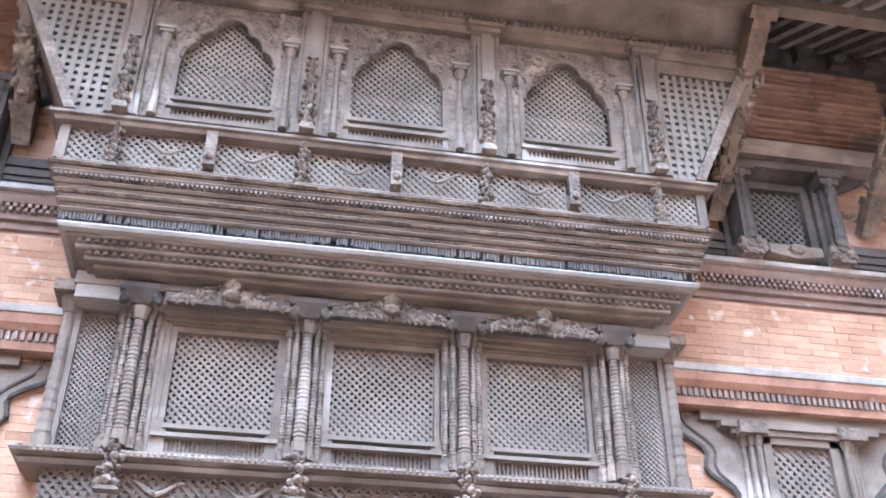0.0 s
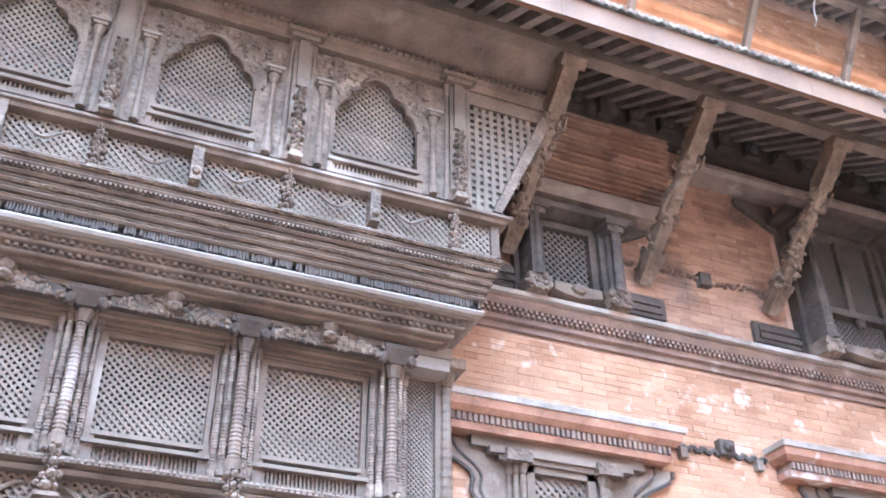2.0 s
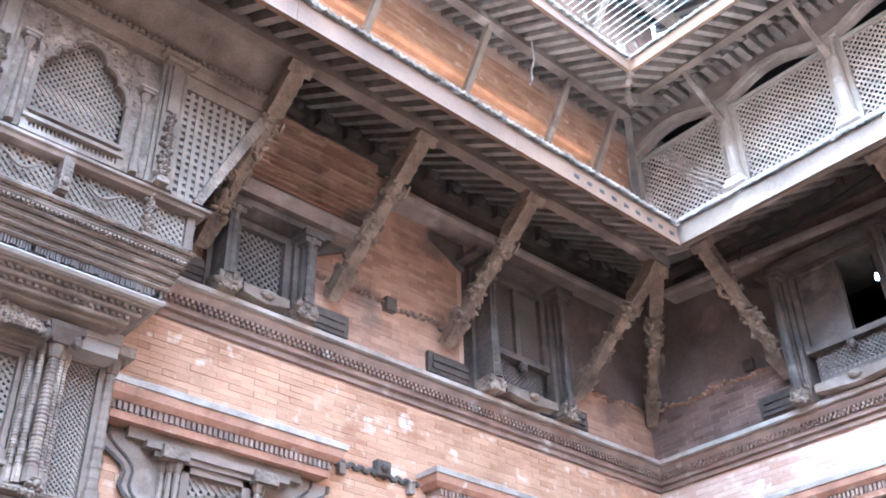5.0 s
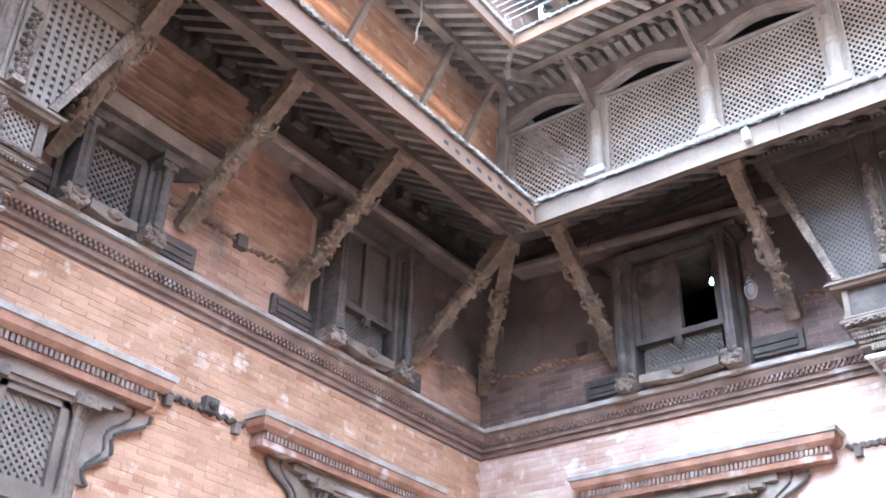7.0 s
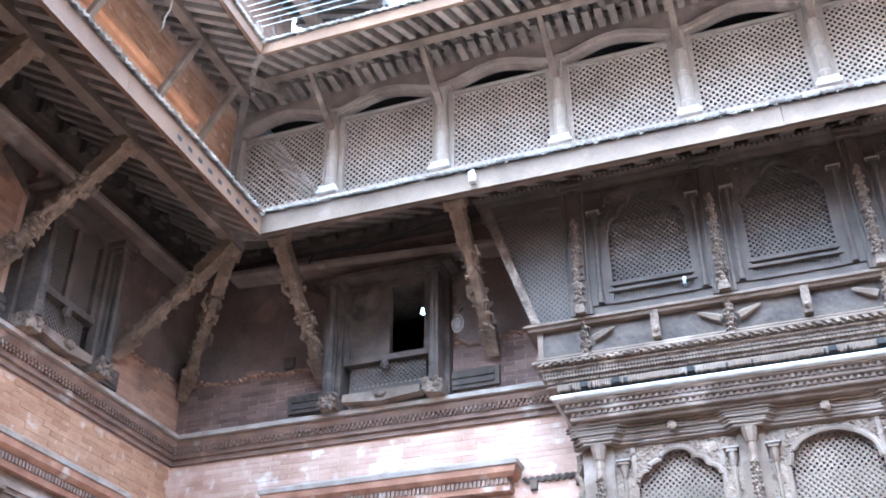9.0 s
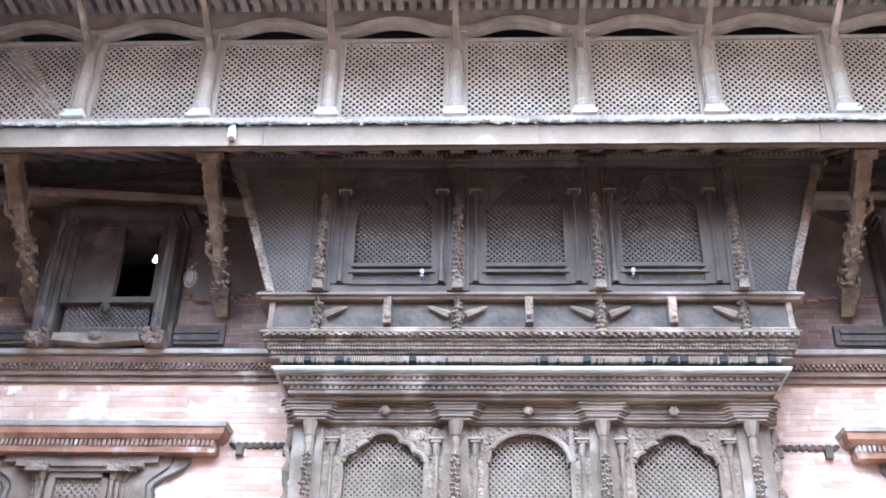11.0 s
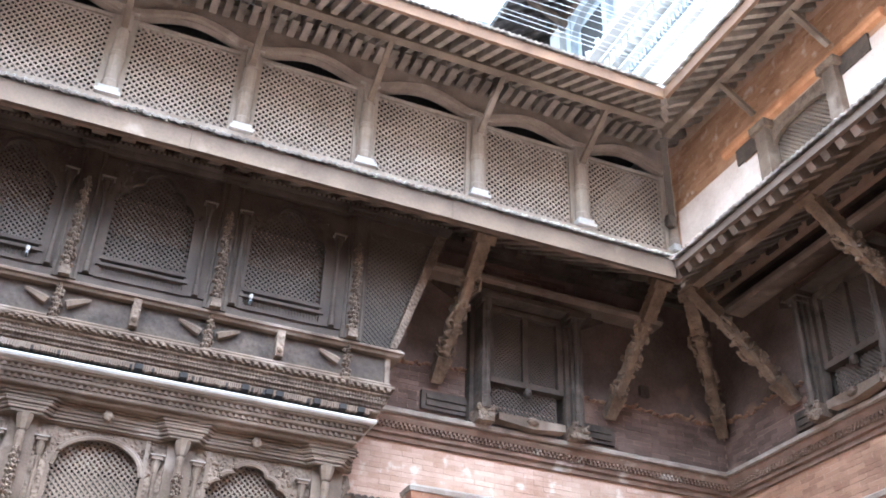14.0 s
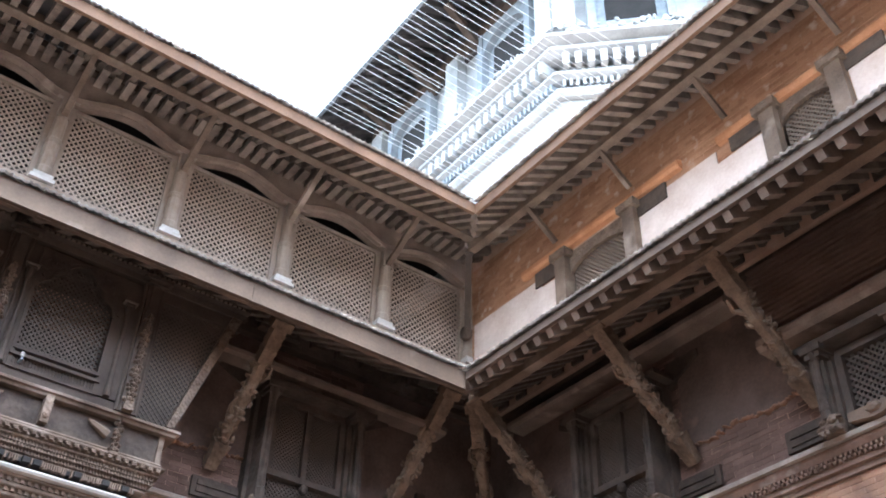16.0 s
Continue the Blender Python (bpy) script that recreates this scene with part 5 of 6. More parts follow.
# ---- single windows of the first storey, under red brick hoods ----
def hooded_window(m, c, half, zh, label):
    t = thing("hooded_window", m, label, "window", "first-storey windows")
    path = [(c - half + 0.1, 0), (c - half + 0.1, -0.1), (c + half - 0.1, -0.1), (c + half - 0.1, 0)]
    part("hood_cap", Geo().sweep([(-0.09, zh - 0.03), (0.1, zh - 0.03), (0.11, zh), (0.06, zh + 0.03), (-0.09, zh + 0.09)], path), DUST, t, "dust-covered top of the brick hood")
    part("hood", Geo().sweep([(-0.09, zh - 0.11), (0.05, zh - 0.11), (0.08, zh - 0.08), (0.09, zh - 0.032), (-0.09, zh - 0.032)], path), REDCORNICE, t, "red moulded brick hood")
    part("hood_bed", Geo().sweep([(-0.09, zh - 0.17), (0.022, zh - 0.17), (0.022, zh - 0.1), (-0.09, zh - 0.1)], path), CORNICE, t)
    part("hood", Geo().sweep([(-0.09, zh - 0.2), (0.02, zh - 0.2), (0.03, zh - 0.16), (-0.09, zh - 0.16)], path), REDCORNICE, t)
    part("toothed_band", dentils(c - half + 0.08, c + half - 0.08, -0.145, -0.1, zh - 0.158, zh - 0.112, 0.034), CORNICE, t, kind="stuff")
    zl = zh - 0.2
    part("lintel", Geo().box(c - 0.56, c + 0.56, -0.07, 0, zl - 0.06, zl).box(c - 0.46, c + 0.46, -0.1, 0, zl - 0.1, zl - 0.06).box(c - 0.4, c + 0.4, -0.08, 0, zl - 0.13, zl - 0.1), WOOD, t)
    u0, u1, z1, z0 = c - 0.17, c + 0.17, zl - 0.17, zl - 0.62
    part("lattice", lattice(u0, u1, z0, z1, -0.02, 0.05), LATTICE, t)
    part("frame", Geo().box(u0 - 0.05, u0, -0.06, 0.2, z0, z1 + 0.04).box(u1, u1 + 0.05, -0.06, 0.2, z0, z1 + 0.04).box(u0 - 0.05, u1 + 0.05, -0.06, 0.2, z1, z1 + 0.04).box(u0 - 0.05, u1 + 0.05, -0.06, 0.2, z0 - 0.04, z0), WOOD, t)
    for s in (-1, 1):
        e = c + s * 0.29
        for j in range(3):
            x = e + s * 0.035 * (j - 1)
            part("jamb_column", Geo().lathe(x, -0.08 + 0.02 * j, ringed(0.02, z0 - 0.05, z1 + 0.03, 7, j), 7), WOOD, t)
        part("jamb_capital", Geo().box(e - 0.08, e + 0.08, -0.13, 0, z1 + 0.03, z1 + 0.1), CARVED, t)
        part("jamb_back", Geo().box(e - 0.08, e + 0.08, -0.03, 0.02, z0 - 0.05, z1 + 0.04), WOOD, t)
        # wavy side wing
        base = c + s * 0.37
        pts = [(base, zl - 0.02)]
        for i in range(15):
            q = i / 14
            out = 0.36 * (1 - q) ** 1.6 + 0.045 * math.sin(q * 13)
            pts.append((base + s * max(out + 0.05, 0.02), zl - 0.02 - 0.52 * q))
        pts.append((base, zl - 0.54))
        if s > 0:
            pts = pts[::-1]
        part("wing", Geo().outline(pts, -0.03, 0.0), WOOD, t, "wavy carved side wing")
        edge_line = pts[1:-1]
        part("wing_rim", Geo().tube([(x, -0.035, z) for x, z in edge_line], 0.014, 5), DARKWOOD, t)
        part("wing_rim", Geo().tube([(base + (x - base) * 0.7, -0.035, z + 0.01) for x, z in edge_line], 0.01, 5), DARKWOOD, t)
    part("sill", Geo().box(c - 0.4, c + 0.4, -0.12, 0, z0 - 0.12, z0 - 0.04), WOOD, t)
    return t


hooded_window(MA, -4.46, 0.8, 4.08, "lattice window under a red brick hood with wavy wings")
hooded_window(MA, -1.93, 1.0, 4.13, "lattice window under a red brick hood near the corner")
hooded_window(MA, 2 * CA + 4.46, 0.8, 4.08, "lattice window under a red brick hood with wavy wings")
hooded_window(MB, 1.95, 1.05, 4.24, "lattice window under a pale dusty brick hood")
hooded_window(MB, 8.4, 1.03, 4.22, "lattice window under a pale dusty brick hood")
hooded_window(MC, 1.95, 1.0, 4.13, "lattice window under a red brick hood in shade")
hooded_window(MC, 4.46, 0.8, 4.08, "lattice window under a red brick hood in shade")
# thin timber bands with hanging blocks between the hoods
for m, a, b, z in ((MA, -3.66, -2.93, 4.05), (MB, 3.0, 3.5, 4.13), (MB, 6.86, 7.37, 4.13), (MA, -8.95, -8.36, 4.05)):
    t = thing("wavy_band", m, "thin wavy timber band in the brickwork", "band", "wavy bands")
    part("band", Geo().tube([(a + (b - a) * i / 40, -0.012, z + 0.012 * math.sin(i * 1.5)) for i in range(41)], 0.02, 6), DARKWOOD, t)
    for u in (a + 0.08, b - 0.08):
        part("hanging_block", Geo().box(u - 0.025, u + 0.025, -0.05, 0, z - 0.08, z - 0.012), WOOD, t)
t = thing("carved_boss", MA, "small square carved boss on the brick wall", "boss")
part("block", Geo().box(-3.31, -3.2, -0.06, 0, 4.03, 4.13).lump((-3.255, -0.06, 4.08), (0.04, 0.04, 0.04)), DARKWOOD, t)
for m, spots in ((MA, ((-3.2, 5.33), (-4.0, 6.2))), (MB, ((1.0, 5.4), (9.6, 5.5))), (MC, ((1.0, 5.4),))):
    for u, z in spots:
        t = thing("beam_end", m, "small squared timber end in the brick wall", "beam end", "beam ends")
        part("block", Geo().box(u - 0.045, u + 0.045, -0.06, 0, z - 0.05, z + 0.05), DARKWOOD, t)


# ---- lattice gallery over side B ----
MG = pose(0, 0, 0, 0, 0, -90)
t = thing("lattice_gallery", MG, "long pale timber gallery of nine wide lattice panels between columns", "gallery")
part("base_wall", Geo().box(-0.05, 10.35, 0.0, 0.25, 6.7, 7.14), BRICKS, t)
part("sill_beam", Geo().box(-0.05, 10.35, -0.07, 0.2, 7.14, 7.245), PALEWOOD, t)
ends = [0.0] + [1.15 * i for i in range(1, 9)] + [10.3]
for i, (a, b) in enumerate(zip(ends, ends[1:])):
    p = new("gallery_panel")
    p.parent = t
    tagged(p, "diagonal lattice panel below a shallow arch")
    a2, b2 = a + 0.025, b - 0.025
    if i == 0:
        a2 = a + 0.03
    if i == 8:
        b2 = b - 0.02
    part("lattice", lattice(a2, b2, 7.25, 8.21, 0.05, 0.064, 0.41), GALLERYLATTICE, p)
    part("frame", Geo().box(a2, a2 + 0.085, 0.015, 0.08, 7.25, 8.24).box(b2 - 0.085, b2, 0.015, 0.08, 7.25, 8.24).box(a2 + 0.085, b2 - 0.085, 0.02, 0.08, 8.2, 8.24).box(a2 + 0.085, b2 - 0.085, 0.02, 0.08, 7.245, 7.275), PALEWOOD, p)
    n = 17
    curve = [(a + (b - a) * j / (n - 1), 8.245 + 0.135 * max(0.0, math.sin(math.pi * (j / (n - 1) - 0.08) / 0.84)) ** 1.25) for j in range(n)]
    part("arch", Geo().arch(curve, 8.66, -0.02, 0.06), ARCHWOOD, p, "shallow curved arch beam")
    part("arch_rim", Geo().tube([(x, -0.025, z + 0.05) for x, z in curve], 0.045, 6), ARCHWOOD, p)
for i, u in enumerate(ends):
    r = 0.068
    c = part("column", Geo().lathe(u, -0.01, [(r * 1.0, 7.33), (r * 1.12, 7.36), (r * 1.1, 7.42), (r * 0.98, 7.44), (r * 1.0, 7.7), (r * 1.1, 7.72), (r * 1.1, 7.75), (r * 0.95, 7.77), (r * 0.86, 8.02)], 12), PALEWOOD, t, "pale turned column", smooth=False)
    part("base_block", Geo().box(u - 0.105, u + 0.105, -0.11, 0.06, 7.25, 7.285).box(u - 0.085, u + 0.085, -0.095, 0.05, 7.285, 7.335), LIME, c, "pale squared column base")
    part("capital", Geo().box(u - 0.055, u + 0.055, -0.06, 0.05, 8.02, 8.25).box(u - 0.1, u + 0.1, -0.05, 0.05, 8.25, 8.32), PALEWOOD, c)
    if 0 < i < 9:
        part("bracket", Geo().beam((u, -0.06, 8.05), (u, -0.6, 8.36), 0.06, 0.05, taper=0.8), WOOD, c, "thin slanting bracket")
part("head_plate", Geo().box(-0.05, 10.35, -0.1, 0.15, 8.66, 8.74), WOOD, t)
rnd = random.Random(8)
for i in range(82):
    u = 0.06 + 0.125 * i
    part("joist_end", Geo().box(u - 0.035, u + 0.035, -0.25 - rnd.uniform(0, 0.04), -0.022, 8.56, 8.655), RAFTER, t)

# ---- upper storey details on sides A and C ----
t = thing("string_course", UA, "orange moulded brick ledge on the upper storey", "cornice")
part("ledge", Geo().sweep([(0, 7.86), (0.05, 7.87), (0.07, 7.9), (0.07, 7.95), (0, 7.98)], [(-4.0, 0), (-0.75, 0)]), ORANGE, t)
part("ledge", Geo().sweep([(0, 7.72), (0.03, 7.73), (0.03, 7.78), (0, 7.79)], [(-4.0, 0), (-2.9, 0)]), ORANGE, t)
for u in (-3.58, -2.46, -1.41, -0.72):
    s = thing("eave_bracket", UA, "thin weathered bracket under the upper eave", "strut", "upper brackets")
    part("brace", Geo().beam((u, -0.02, 7.62), (u, -0.42, 8.28), 0.055, 0.06), WOOD, s)
    part("foot", Geo().box(u - 0.05, u + 0.05, -0.08, 0, 7.55, 7.66), WOOD, s)
for u, v in (((-0.06, -0.06), (-0.55, -0.42)),):
    s = thing("eave_bracket", pose(0, 0, 0), "carved corner bracket under the upper eave", "strut", "upper brackets")
    part("brace", Geo().beam((*u, 7.62), (*v, 8.28), 0.07, 0.08), DARKWOOD, s)
    part("foot", Geo().lump((u[0] - 0.03, u[1] - 0.03, 7.6), (0.07, 0.07, 0.09)), DARKWOOD, s)
s = thing("eave_bracket", pose(0, 0, 0), "carved corner bracket under the upper eave", "strut", "upper brackets")
part("brace", Geo().beam((-0.06, -10.24, 7.62), (-0.55, -9.87, 8.24), 0.07, 0.08), DARKWOOD, s)
part("foot", Geo().lump((-0.09, -10.2, 7.6), (0.07, 0.07, 0.09)), DARKWOOD, s)
t = thing("string_course", UC, "red moulded brick ledge on the upper storey", "cornice")
part("ledge", Geo().sweep([(0, 7.81), (0.05, 7.82), (0.065, 7.85), (0.065, 7.9), (0, 7.93)], [(0.95, 0), (3.08, 0)]), ORANGE, t)
part("ledge", Geo().sweep([(0, 7.76), (0.05, 7.77), (0.06, 7.84), (0, 7.86)], [(3.5, 0), (5.6, 0)]), ORANGE, t)
for c, w in ((2.0, 0.4), (4.35, 0.26)):
    t = thing("upper_window", UC, "wooden arched lattice window on the upper storey", "window")
    part("lattice", lattice(c - w, c + w, 7.15, 7.7, 0.05, 0.05), LATTICE, t)
    part("arch_board", Geo().arch(rounded(c - w, c + w, 7.5, 7.66), 7.78, -0.01, 0.03), CARVED, t)
    for s in (-1, 1):
        part("post", Geo().box(c + s * (w + 0.06) - 0.07, c + s * (w + 0.06) + 0.07, -0.09, 0.05, 7.0, 7.72), WOOD, t)
        part("capital", Geo().box(c + s * (w + 0.06) - 0.11, c + s * (w + 0.06) + 0.11, -0.12, 0.05, 7.72, 7.8), CARVED, t)
        part("shoulder", Geo().box(min(c + s * (w + 0.13), c + s * (w + 0.48)), max(c + s * (w + 0.13), c + s * (w + 0.48)), -0.03, 0.05, 7.62, 7.8), DARKWOOD, t)
t = thing("plaster_band", UC, "pale pink limewashed plaster under the ledge", "plaster")
for a, b, z1 in ((0.12, 1.2, 7.72), (1.2, 1.47, 7.6), (2.53, 3.45, 7.74), (3.45, 3.95, 7.6), (4.75, 9.0, 7.7)):
    part("plaster_field", Geo().arch([(a, 6.9), (b, 6.9)], z1, -0.012, -0.002), PLASTER, t)
for u in (1.5, 2.52, 3.65, 4.8):
    s = thing("eave_bracket", UC, "thin weathered bracket under the upper eave", "strut", "upper brackets")
    part("brace", Geo().beam((u, -0.08, 7.95), (u, -0.43, 8.22), 0.045, 0.05), WOOD, s)

# ---- bricks ----
NA = (-5.1, -2.9, 4.1, 4.62)
lay_bricks(wall_a, [(-5.2, BX - 0.002, 3.0, CORN0), (DX + 3.2, -8.36, 3.0, CORN0)], [h for h in HOLES_A] + [(-4.86, -4.06, 3.2, 3.9), (-2.4, -1.5, 3.1, 3.9)], BRICK, BRICKS, NA)
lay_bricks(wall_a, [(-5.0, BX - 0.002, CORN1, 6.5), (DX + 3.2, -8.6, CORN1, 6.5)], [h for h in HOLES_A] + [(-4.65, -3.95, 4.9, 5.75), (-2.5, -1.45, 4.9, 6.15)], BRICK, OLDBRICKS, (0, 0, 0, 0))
lay_bricks(wall_b, [(-AY, 3.5, 3.0, CORN0), (6.84, -CY, 3.0, CORN0)], HOLES_B, PALEBRICK, PALEBRICKS, (0.2, 3.4, 4.26, 4.62))
# above the cornice the bricks take the colour darkened for eave shade
lay_bricks(wall_b, [(-AY, 3.4, CORN1, 6.5), (6.95, -CY, CORN1, 6.5)], HOLES_B, BRICK, SHADEBRICKS, (0, 0, 0, 0))
lay_bricks(wall_c, [(-BX, 5.2, 3.6, CORN0)], HOLES_C, BRICK, OLDBRICKS, (0, 0, 0, 0))
lay_bricks(wall_c, [(-BX, 5.2, CORN1, 6.5)], HOLES_C, BRICK, SHADEBRICKS, (0, 0, 0, 0))
lay_bricks(upper_a, [(-4.0, -0.002, 6.95, 8.5)], [], BRICK, BRICKS, (-3.6, -0.9, 7.3, 7.9))
lay_bricks(upper_c, [(0.002, 6.0, 6.95, 8.5)], [(1.45, 2.55, 7.1, 7.8), (4.0, 4.7, 7.1, 7.72)], BRICK, BRICKS, (0.3, 4.0, 7.2, 7.9))


# ---- taller buildings seen over the eaves ----
def ring(n, apothem, cx, cy, turn):
    r = apothem / math.cos(math.pi / n)
    # clockwise seen from above, so that outward lies to the path's left; profiles use minus
    return [(cx + r * math.cos(turn - 2 * math.pi * i / n), cy + r * math.sin(turn - 2 * math.pi * i / n)) for i in range(n)]


TX, TY, TA = 1.91, -17.08, 5.55
tower = thing("octagonal_tower", pose(0, 0, 0), "tall white octagonal temple tower with carved bands and tiled eave", "tower")
oct_path = ring(8, TA, TX, TY, math.pi / 8)[::-1]
# reversed ring runs counter-clockwise, so outward is to its right
part("wall", Geo().sweep([(-0.5, 0.0), (0, 0.0), (0, 15.36), (-0.5, 15.36)], oct_path, True), WHITE, tower, "sunlit white wall")
for z, h, o, mat in ((11.75, 0.12, 0.12, WHITE), (12.02, 0.1, 0.2, WHITE), (12.4, 0.12, 0.3, WHITE), (12.56, 0.1, 0.42, WHITE), (13.0, 0.08, 0.12, WHITE), (14.5, 0.2, 0.18, DARKWOOD)):
    part("band", Geo().sweep([(-0.02, z), (o * 0.6, z), (o, z + h * 0.5), (o, z + h), (-0.02, z + h)], oct_path, True), mat, tower)
part("upper_wall", Geo().sweep([(-0.02, 14.42), (0.05, 14.42), (0.05, 15.36), (-0.02, 15.36)], oct_path, True), BOARD, tower, "dark zone behind the struts")
for i in range(8):
    a, b = Vector((*oct_path[i], 0)), Vector((*oct_path[(i + 1) % 8], 0))
    d = (b - a).normalized()
    out = Vector((d.y, -d.x, 0))
    mid = (a + b) / 2
    if out.y < -0.3 or out.x > 0.8:
        continue
    face = Matrix((d, -out, Vector((0, 0, 1)))).transposed().to_4x4()
    face.translation = mid
    L = (b - a).length
    g, g2 = Geo(), Geo()
    n = int(L / 0.17)
    for k2 in range(n):
        x = -L / 2 + L * (k2 + 0.5) / n
        g.box(x - 0.045, x + 0.045, -0.3, 0.0, 12.16, 12.38)
    for k2 in range(int(L / 0.09)):
        x = -L / 2 + 0.09 * (k2 + 0.5)
        g2.box(x - 0.02, x + 0.02, -0.16, 0.0, 11.88, 12.0)
    part("beading", g, WHITE, tower, kind="stuff", at=face)
    part("beading", g2, METAL, tower, kind="stuff", at=face)
    part("cresting", carving(-L / 2, L / 2, 12.66, 12.92, -0.34, 0.07, 1.1, i + 200), WHITE, tower, "white carved cresting", kind="stuff", at=face)
    for x in (-L / 4 - 0.1, L / 4 + 0.1):
        w = part("arched_window", Geo().arch(rounded(x - 0.5, x + 0.5, 13.9, 14.3), 14.48, -0.14, -0.02).box(x - 0.62, x - 0.5, -0.16, -0.01, 13.05, 14.48).box(x + 0.5, x + 0.62, -0.16, -0.01, 13.05, 14.48), METAL, tower, "grey carved window arch", at=face)
        part("shutter", Geo().box(x - 0.5, x + 0.5, -0.02, -0.006, 13.1, 14.4), METAL, w)
        # near-black plate on the shutter paints an unlit opening
        part("opening", Geo().box(x - 0.36, x + 0.36, -0.03, -0.022, 13.3, 14.1), ROOM, w)
    for x in (-L / 2 + 0.1, 0, L / 2 - 0.1):
        part("pilaster", Geo().box(x - 0.16, x + 0.16, -0.2, -0.01, 13.05, 14.5), WHITE, tower, at=face)
    # eave of the tower
    part("soffit", Geo().add([(-L / 2 - 0.0, 0.0, 15.35), (L / 2 + 0.0, 0.0, 15.35), (L / 2 + 0.5, -1.2, 14.72), (-L / 2 - 0.5, -1.2, 14.72), (-L / 2, 0.0, 15.5), (L / 2, 0.0, 15.5), (L / 2 + 0.5, -1.2, 14.85), (-L / 2 - 0.5, -1.2, 14.85)],
                             [(0, 1, 2, 3), (7, 6, 5, 4), (0, 4, 5, 1), (1, 5, 6, 2), (2, 6, 7, 3), (3, 7, 4, 0)]), BOARD, tower, at=face)
    for k2 in range(int(L / 0.24)):
        x = -L / 2 + 0.24 * (k2 + 0.5)
        part("rafter", Geo().beam((x, 0.0, 15.3), (x * 1.2, -1.17, 14.68), 0.09, 0.1), BOARD, tower, at=face)
    for x in (-L * 0.4, -L * 0.13, L * 0.13, L * 0.4):
        part("tower_strut", Geo().beam((x, -0.05, 14.3), (x * 1.08, -0.8, 14.85), 0.12, 0.1), DARKWOOD, tower, at=face)
    part("fascia", Geo().box(-L / 2 - 0.5, L / 2 + 0.5, -1.22, -1.16, 14.68, 14.86), METAL, tower, "grey metal eave edge", at=face)
    part("corner_finial", Geo().tube([(L / 2 + 0.45, -1.15, 14.8), (L / 2 + 0.62, -1.4, 14.86), (L / 2 + 0.66, -1.52, 15.05)], [0.07, 0.05, 0.015], 6), METAL, tower, "upturned eave tip", at=face)

temple = thing("temple_roof", pose(0, 0, 0), "tall brick temple block with broad dark-raftered eave", "temple")
part("wall", Geo().box(-6, 3.6, 1.6, 6, 8.6, 14.02), CORNICE, temple, "orange brick wall catching the light")
part("purlin", Geo().box(-6, 3.7, 0.95, 1.1, 13.25, 13.5), WOOD, temple, "pale purlin")
part("soffit", Geo().add([(-6, 1.6, 14.0), (4.3, 1.6, 14.0), (4.3, -0.2, 13.4), (-6, -0.2, 13.4), (-6, 1.6, 14.15), (4.3, 1.6, 14.15), (4.3, -0.2, 13.55), (-6, -0.2, 13.55)],
                         [(0, 1, 2, 3), (7, 6, 5, 4), (0, 4, 5, 1), (1, 5, 6, 2), (2, 6, 7, 3), (3, 7, 4, 0)]), BOARD, temple)
for i in range(44):
    x = -5.9 + 0.235 * i
    part("rafter", Geo().beam((x, 1.6, 13.92), (x, -0.2, 13.32), 0.09, 0.1), DARKWOOD, temple)
for x in (-1.4, 0.2, 1.8, 3.4):
    part("temple_strut", Geo().beam((x, 1.58, 12.4), (x, 1.02, 13.26), 0.12, 0.12), WOOD, temple)

# bird wires stretched over the court
t = thing("bird_net", pose(0, 0, 0), "thin bright wires stretched over the courtyard against birds", "wires")
for i in range(32):
    x = -1.35 - 0.068 * i
    sag = 0.03 * math.sin(i * 2.3)
    part("wire", Geo().tube([(x, -1.02, 8.3), (x + 0.02, -5.2, 8.27 + sag), (x + 0.03 * math.sin(i), -9.4, 8.3)], 0.0022, 4), WIRE, t)
# hanging cord, lamps and small fittings
t = thing("hanging_cord", pose(0, 0, 0), "pale loose cord hanging from the upper eave", "cord")
part("cord", Geo().tube([(-2.0, -0.5, 8.35), (-1.99, -0.5, 8.1), (-2.03, -0.49, 7.95), (-2.04, -0.5, 7.82), (-2.08, -0.5, 7.74)], 0.008, 5), LIME, t)
t = thing("bulb_lamp", pose(-0.26, -2.215, 5.66), "small lit bulb hanging inside the open window", "lamp")
glow = bpy.data.materials.new("lit_glass")
glow.use_nodes = True
glow.node_tree.nodes["Principled BSDF"].inputs["Emission Color"].default_value = (0.85, 1.0, 0.9, 1)
glow.node_tree.nodes["Principled BSDF"].inputs["Emission Strength"].default_value = 0.5
part("bulb", Geo().lathe(0, 0, [(0.004, -0.022), (0.014, -0.016), (0.017, 0.0), (0.012, 0.018), (0.007, 0.04)], 8), glow, t, "glowing glass bulb")
part("flex", Geo().tube([(0, 0, 0.04), (0, 0, 0.2)], 0.004, 4), ROOM, t)
t = thing("round_lamp", pose(-0.56, -2.62, 5.33, 0, 0, -90), "round pale lamp with wire guard hung by a strut", "lamp")
part("rim", Geo().tube([(0.045 * math.cos(a), 0, 0.075 * math.sin(a)) for a in [i * math.pi / 10 for i in range(21)]], 0.007, 5), WOOD, t)
part("glass", Geo().lump((0, 0, 0), (0.036, 0.012, 0.06)), DARKLATTICE, t)
part("bracket", Geo().beam((0.0, 0.0, 0.1), (0.0, 0.12, 0.2), 0.02, 0.02), DARKLATTICE, t)
for y, z in ((-4.4, 5.22), (-5.92, 5.23)):
    t = thing("rail_lamp", pose(-0.85, y, z), "small white spotlight fixed on the bay rail", "lamp", "rail lamps")
    part("body", Geo().lathe(0, 0, [(0.008, -0.018), (0.014, -0.012), (0.015, 0.012), (0.01, 0.018)], 8), LIME, t)
    part("clamp", Geo().box(-0.008, 0.06, -0.008, 0.008, -0.04, -0.025), METAL, t)
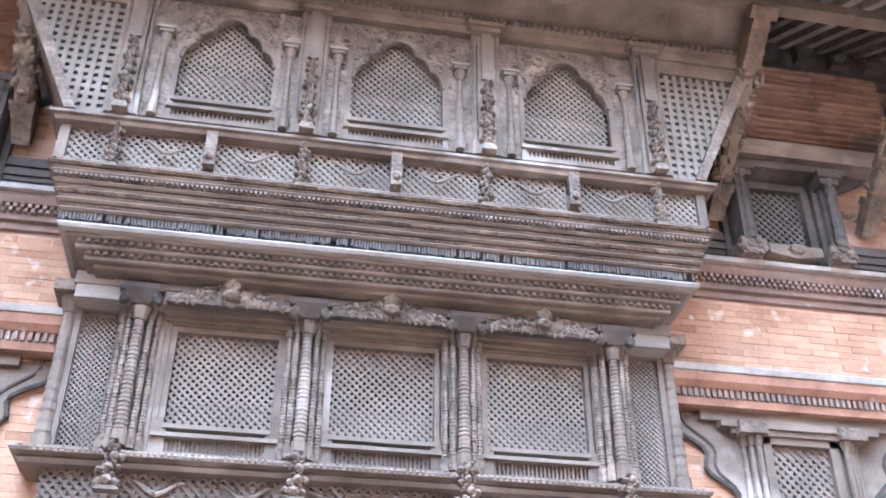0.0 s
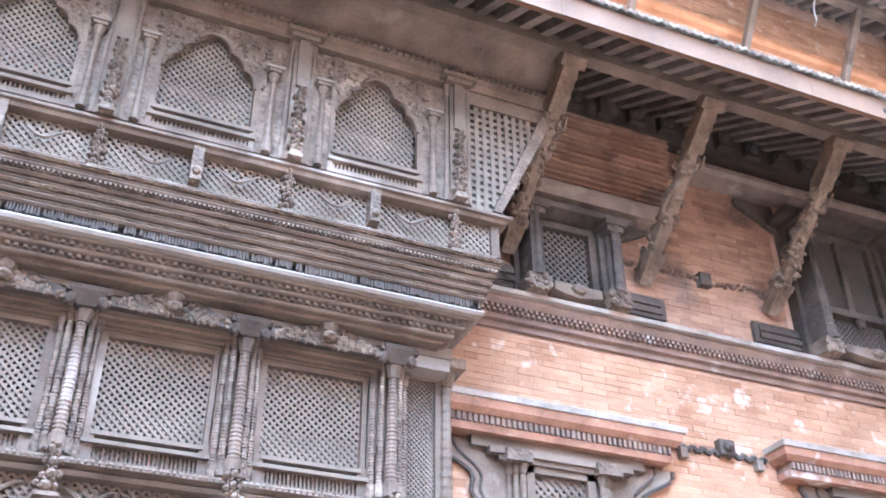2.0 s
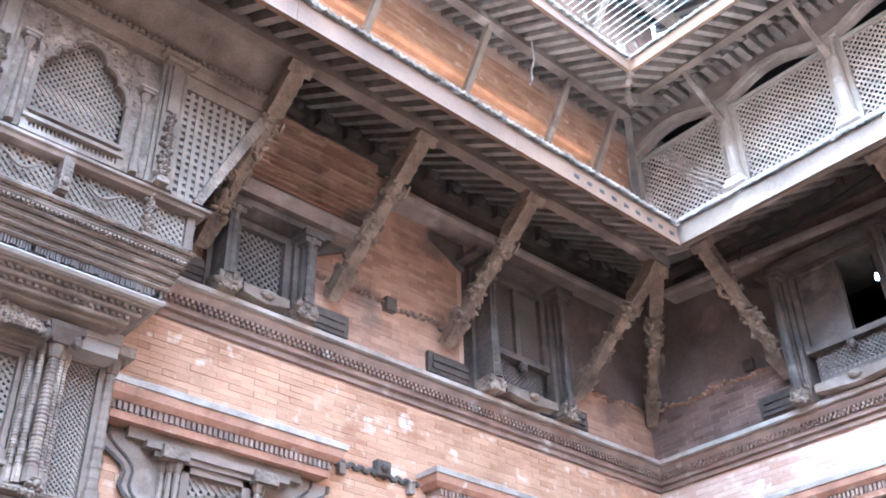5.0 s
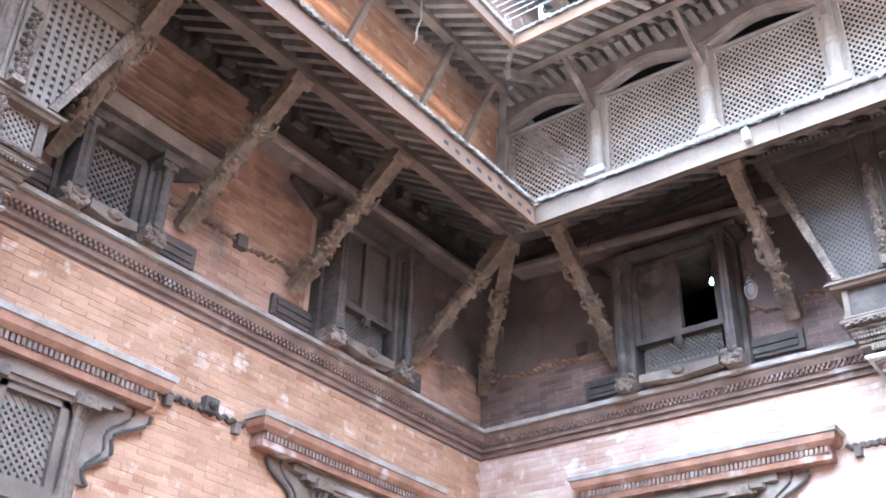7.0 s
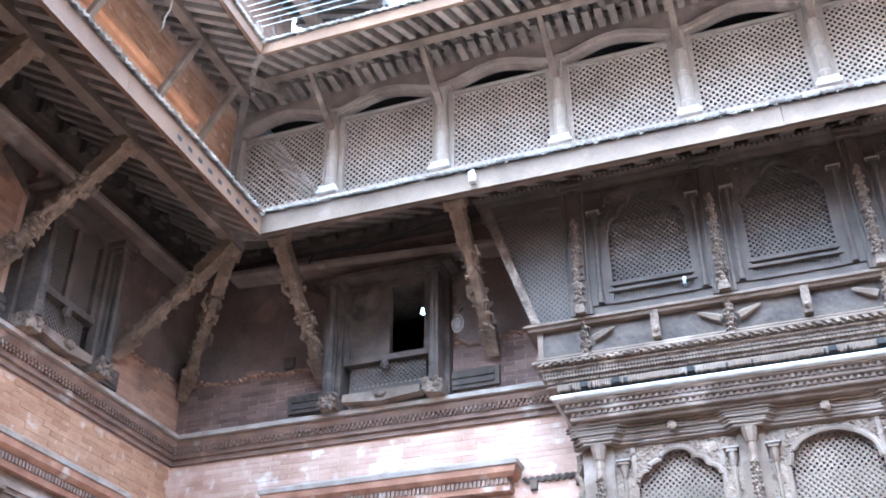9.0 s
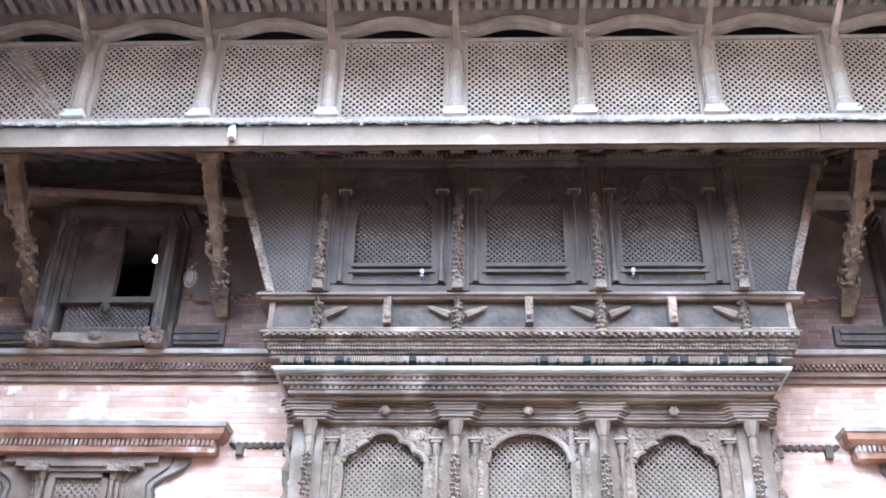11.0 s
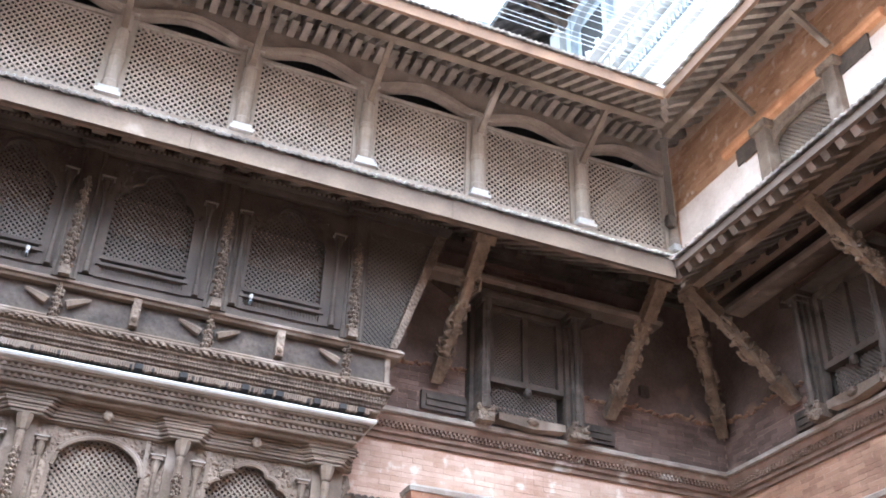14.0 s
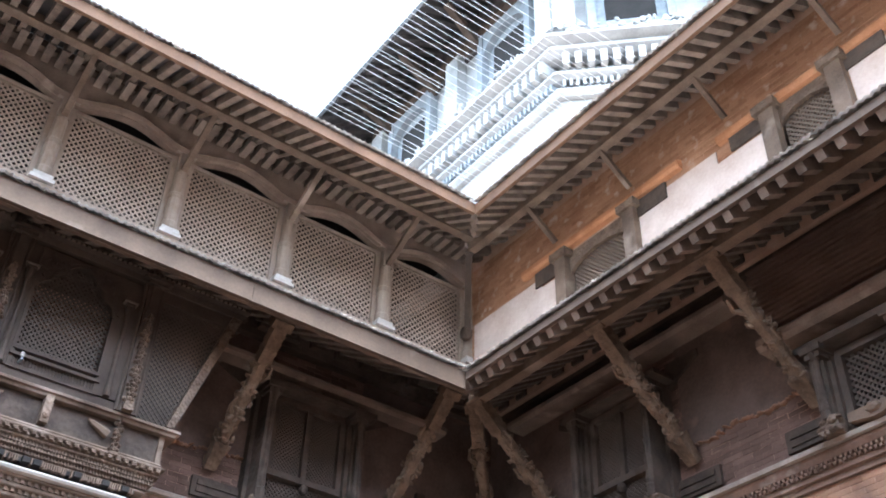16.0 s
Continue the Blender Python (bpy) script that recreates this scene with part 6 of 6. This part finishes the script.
t = thing("fascia_lamp", pose(-1.49, -3.06, 5.985, 0, 0, -90), "small white lamp housing fixed on the fascia", "lamp")
part("housing", Geo().box(-0.022, 0.022, -0.03, 0.02, -0.04, 0.045).lump((0, -0.03, 0), (0.02, 0.014, 0.035)), LIME, t)
part("bracket", Geo().box(-0.012, 0.012, 0.0, 0.022, 0.05, 0.09), METAL, t)
# loose cable over the window head on side B
t = thing("loose_cable", MB, "thin dark cable sagging over the window head", "cable")
part("cable", Geo().tube([(1.25, -0.3, 6.2), (1.3, -0.31, 6.3), (1.5, -0.31, 6.27), (1.8, -0.31, 6.24), (2.1, -0.31, 6.3), (2.5, -0.31, 6.36)], 0.008, 5), ROOM, t)

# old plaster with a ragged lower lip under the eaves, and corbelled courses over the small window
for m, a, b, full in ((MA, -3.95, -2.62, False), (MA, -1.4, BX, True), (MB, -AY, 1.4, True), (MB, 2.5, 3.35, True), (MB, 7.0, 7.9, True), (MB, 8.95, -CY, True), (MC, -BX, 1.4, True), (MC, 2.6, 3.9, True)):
    t = thing("old_plaster", m, "dark old plaster with a ragged crumbling lower edge", "plaster", "old plaster")
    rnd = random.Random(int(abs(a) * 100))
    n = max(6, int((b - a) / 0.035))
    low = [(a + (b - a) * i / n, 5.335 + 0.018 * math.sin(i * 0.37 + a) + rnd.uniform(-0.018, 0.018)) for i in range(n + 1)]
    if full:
        part("coat", Geo().arch(low, 6.46, -0.022, -0.004), DARKPLASTER, t)
    lip = Geo()
    for u, z in low:
        lip.lump((u, -0.012, z), (rnd.uniform(0.015, 0.035), rnd.uniform(0.015, 0.045), rnd.uniform(0.008, 0.02)), rnd.uniform(-0.5, 0.5))
    part("ragged_lip", lip, OLDBRICKS if full else CORNICE, t, "crumbling lip of broken plaster", kind="stuff")
for m, u0, u1 in ((MA, -4.66, -3.42), (MC, 3.5, 4.8)):
    t = thing("corbelled_courses", m, "projecting thin brick courses under the eave", "brickwork")
    rnd = random.Random(12)
    # dark-coloured core paints the shadow lines between the courses
    part("core", Geo().add([(u0, -0.004, 5.77), (u1, -0.004, 5.77), (u1, -0.1, 6.45), (u0, -0.1, 6.45), (u0, 0, 5.77), (u1, 0, 5.77), (u1, 0, 6.45), (u0, 0, 6.45)],
                           [(0, 1, 2, 3), (7, 6, 5, 4), (0, 4, 5, 1), (1, 5, 6, 2), (2, 6, 7, 3), (3, 7, 4, 0)]), DARKWOOD, t)
    for i in range(15):
        z, out = 5.775 + 0.044 * i, 0.05 + 0.0075 * i
        u = u0 - rnd.uniform(0, 0.1)
        while u < u1:
            q = min(u + rnd.uniform(0.17, 0.23), u1)
            if q - max(u, u0) > 0.03:
                part("brick", Geo().box(max(u, u0), q - 0.003, -out - rnd.uniform(0, 0.012), -out + 0.06, z + rnd.uniform(0, 0.003), z + rnd.uniform(0.021, 0.026)), OLDBRICK if m is MA else SHADEBRICKS, t)
            u = q
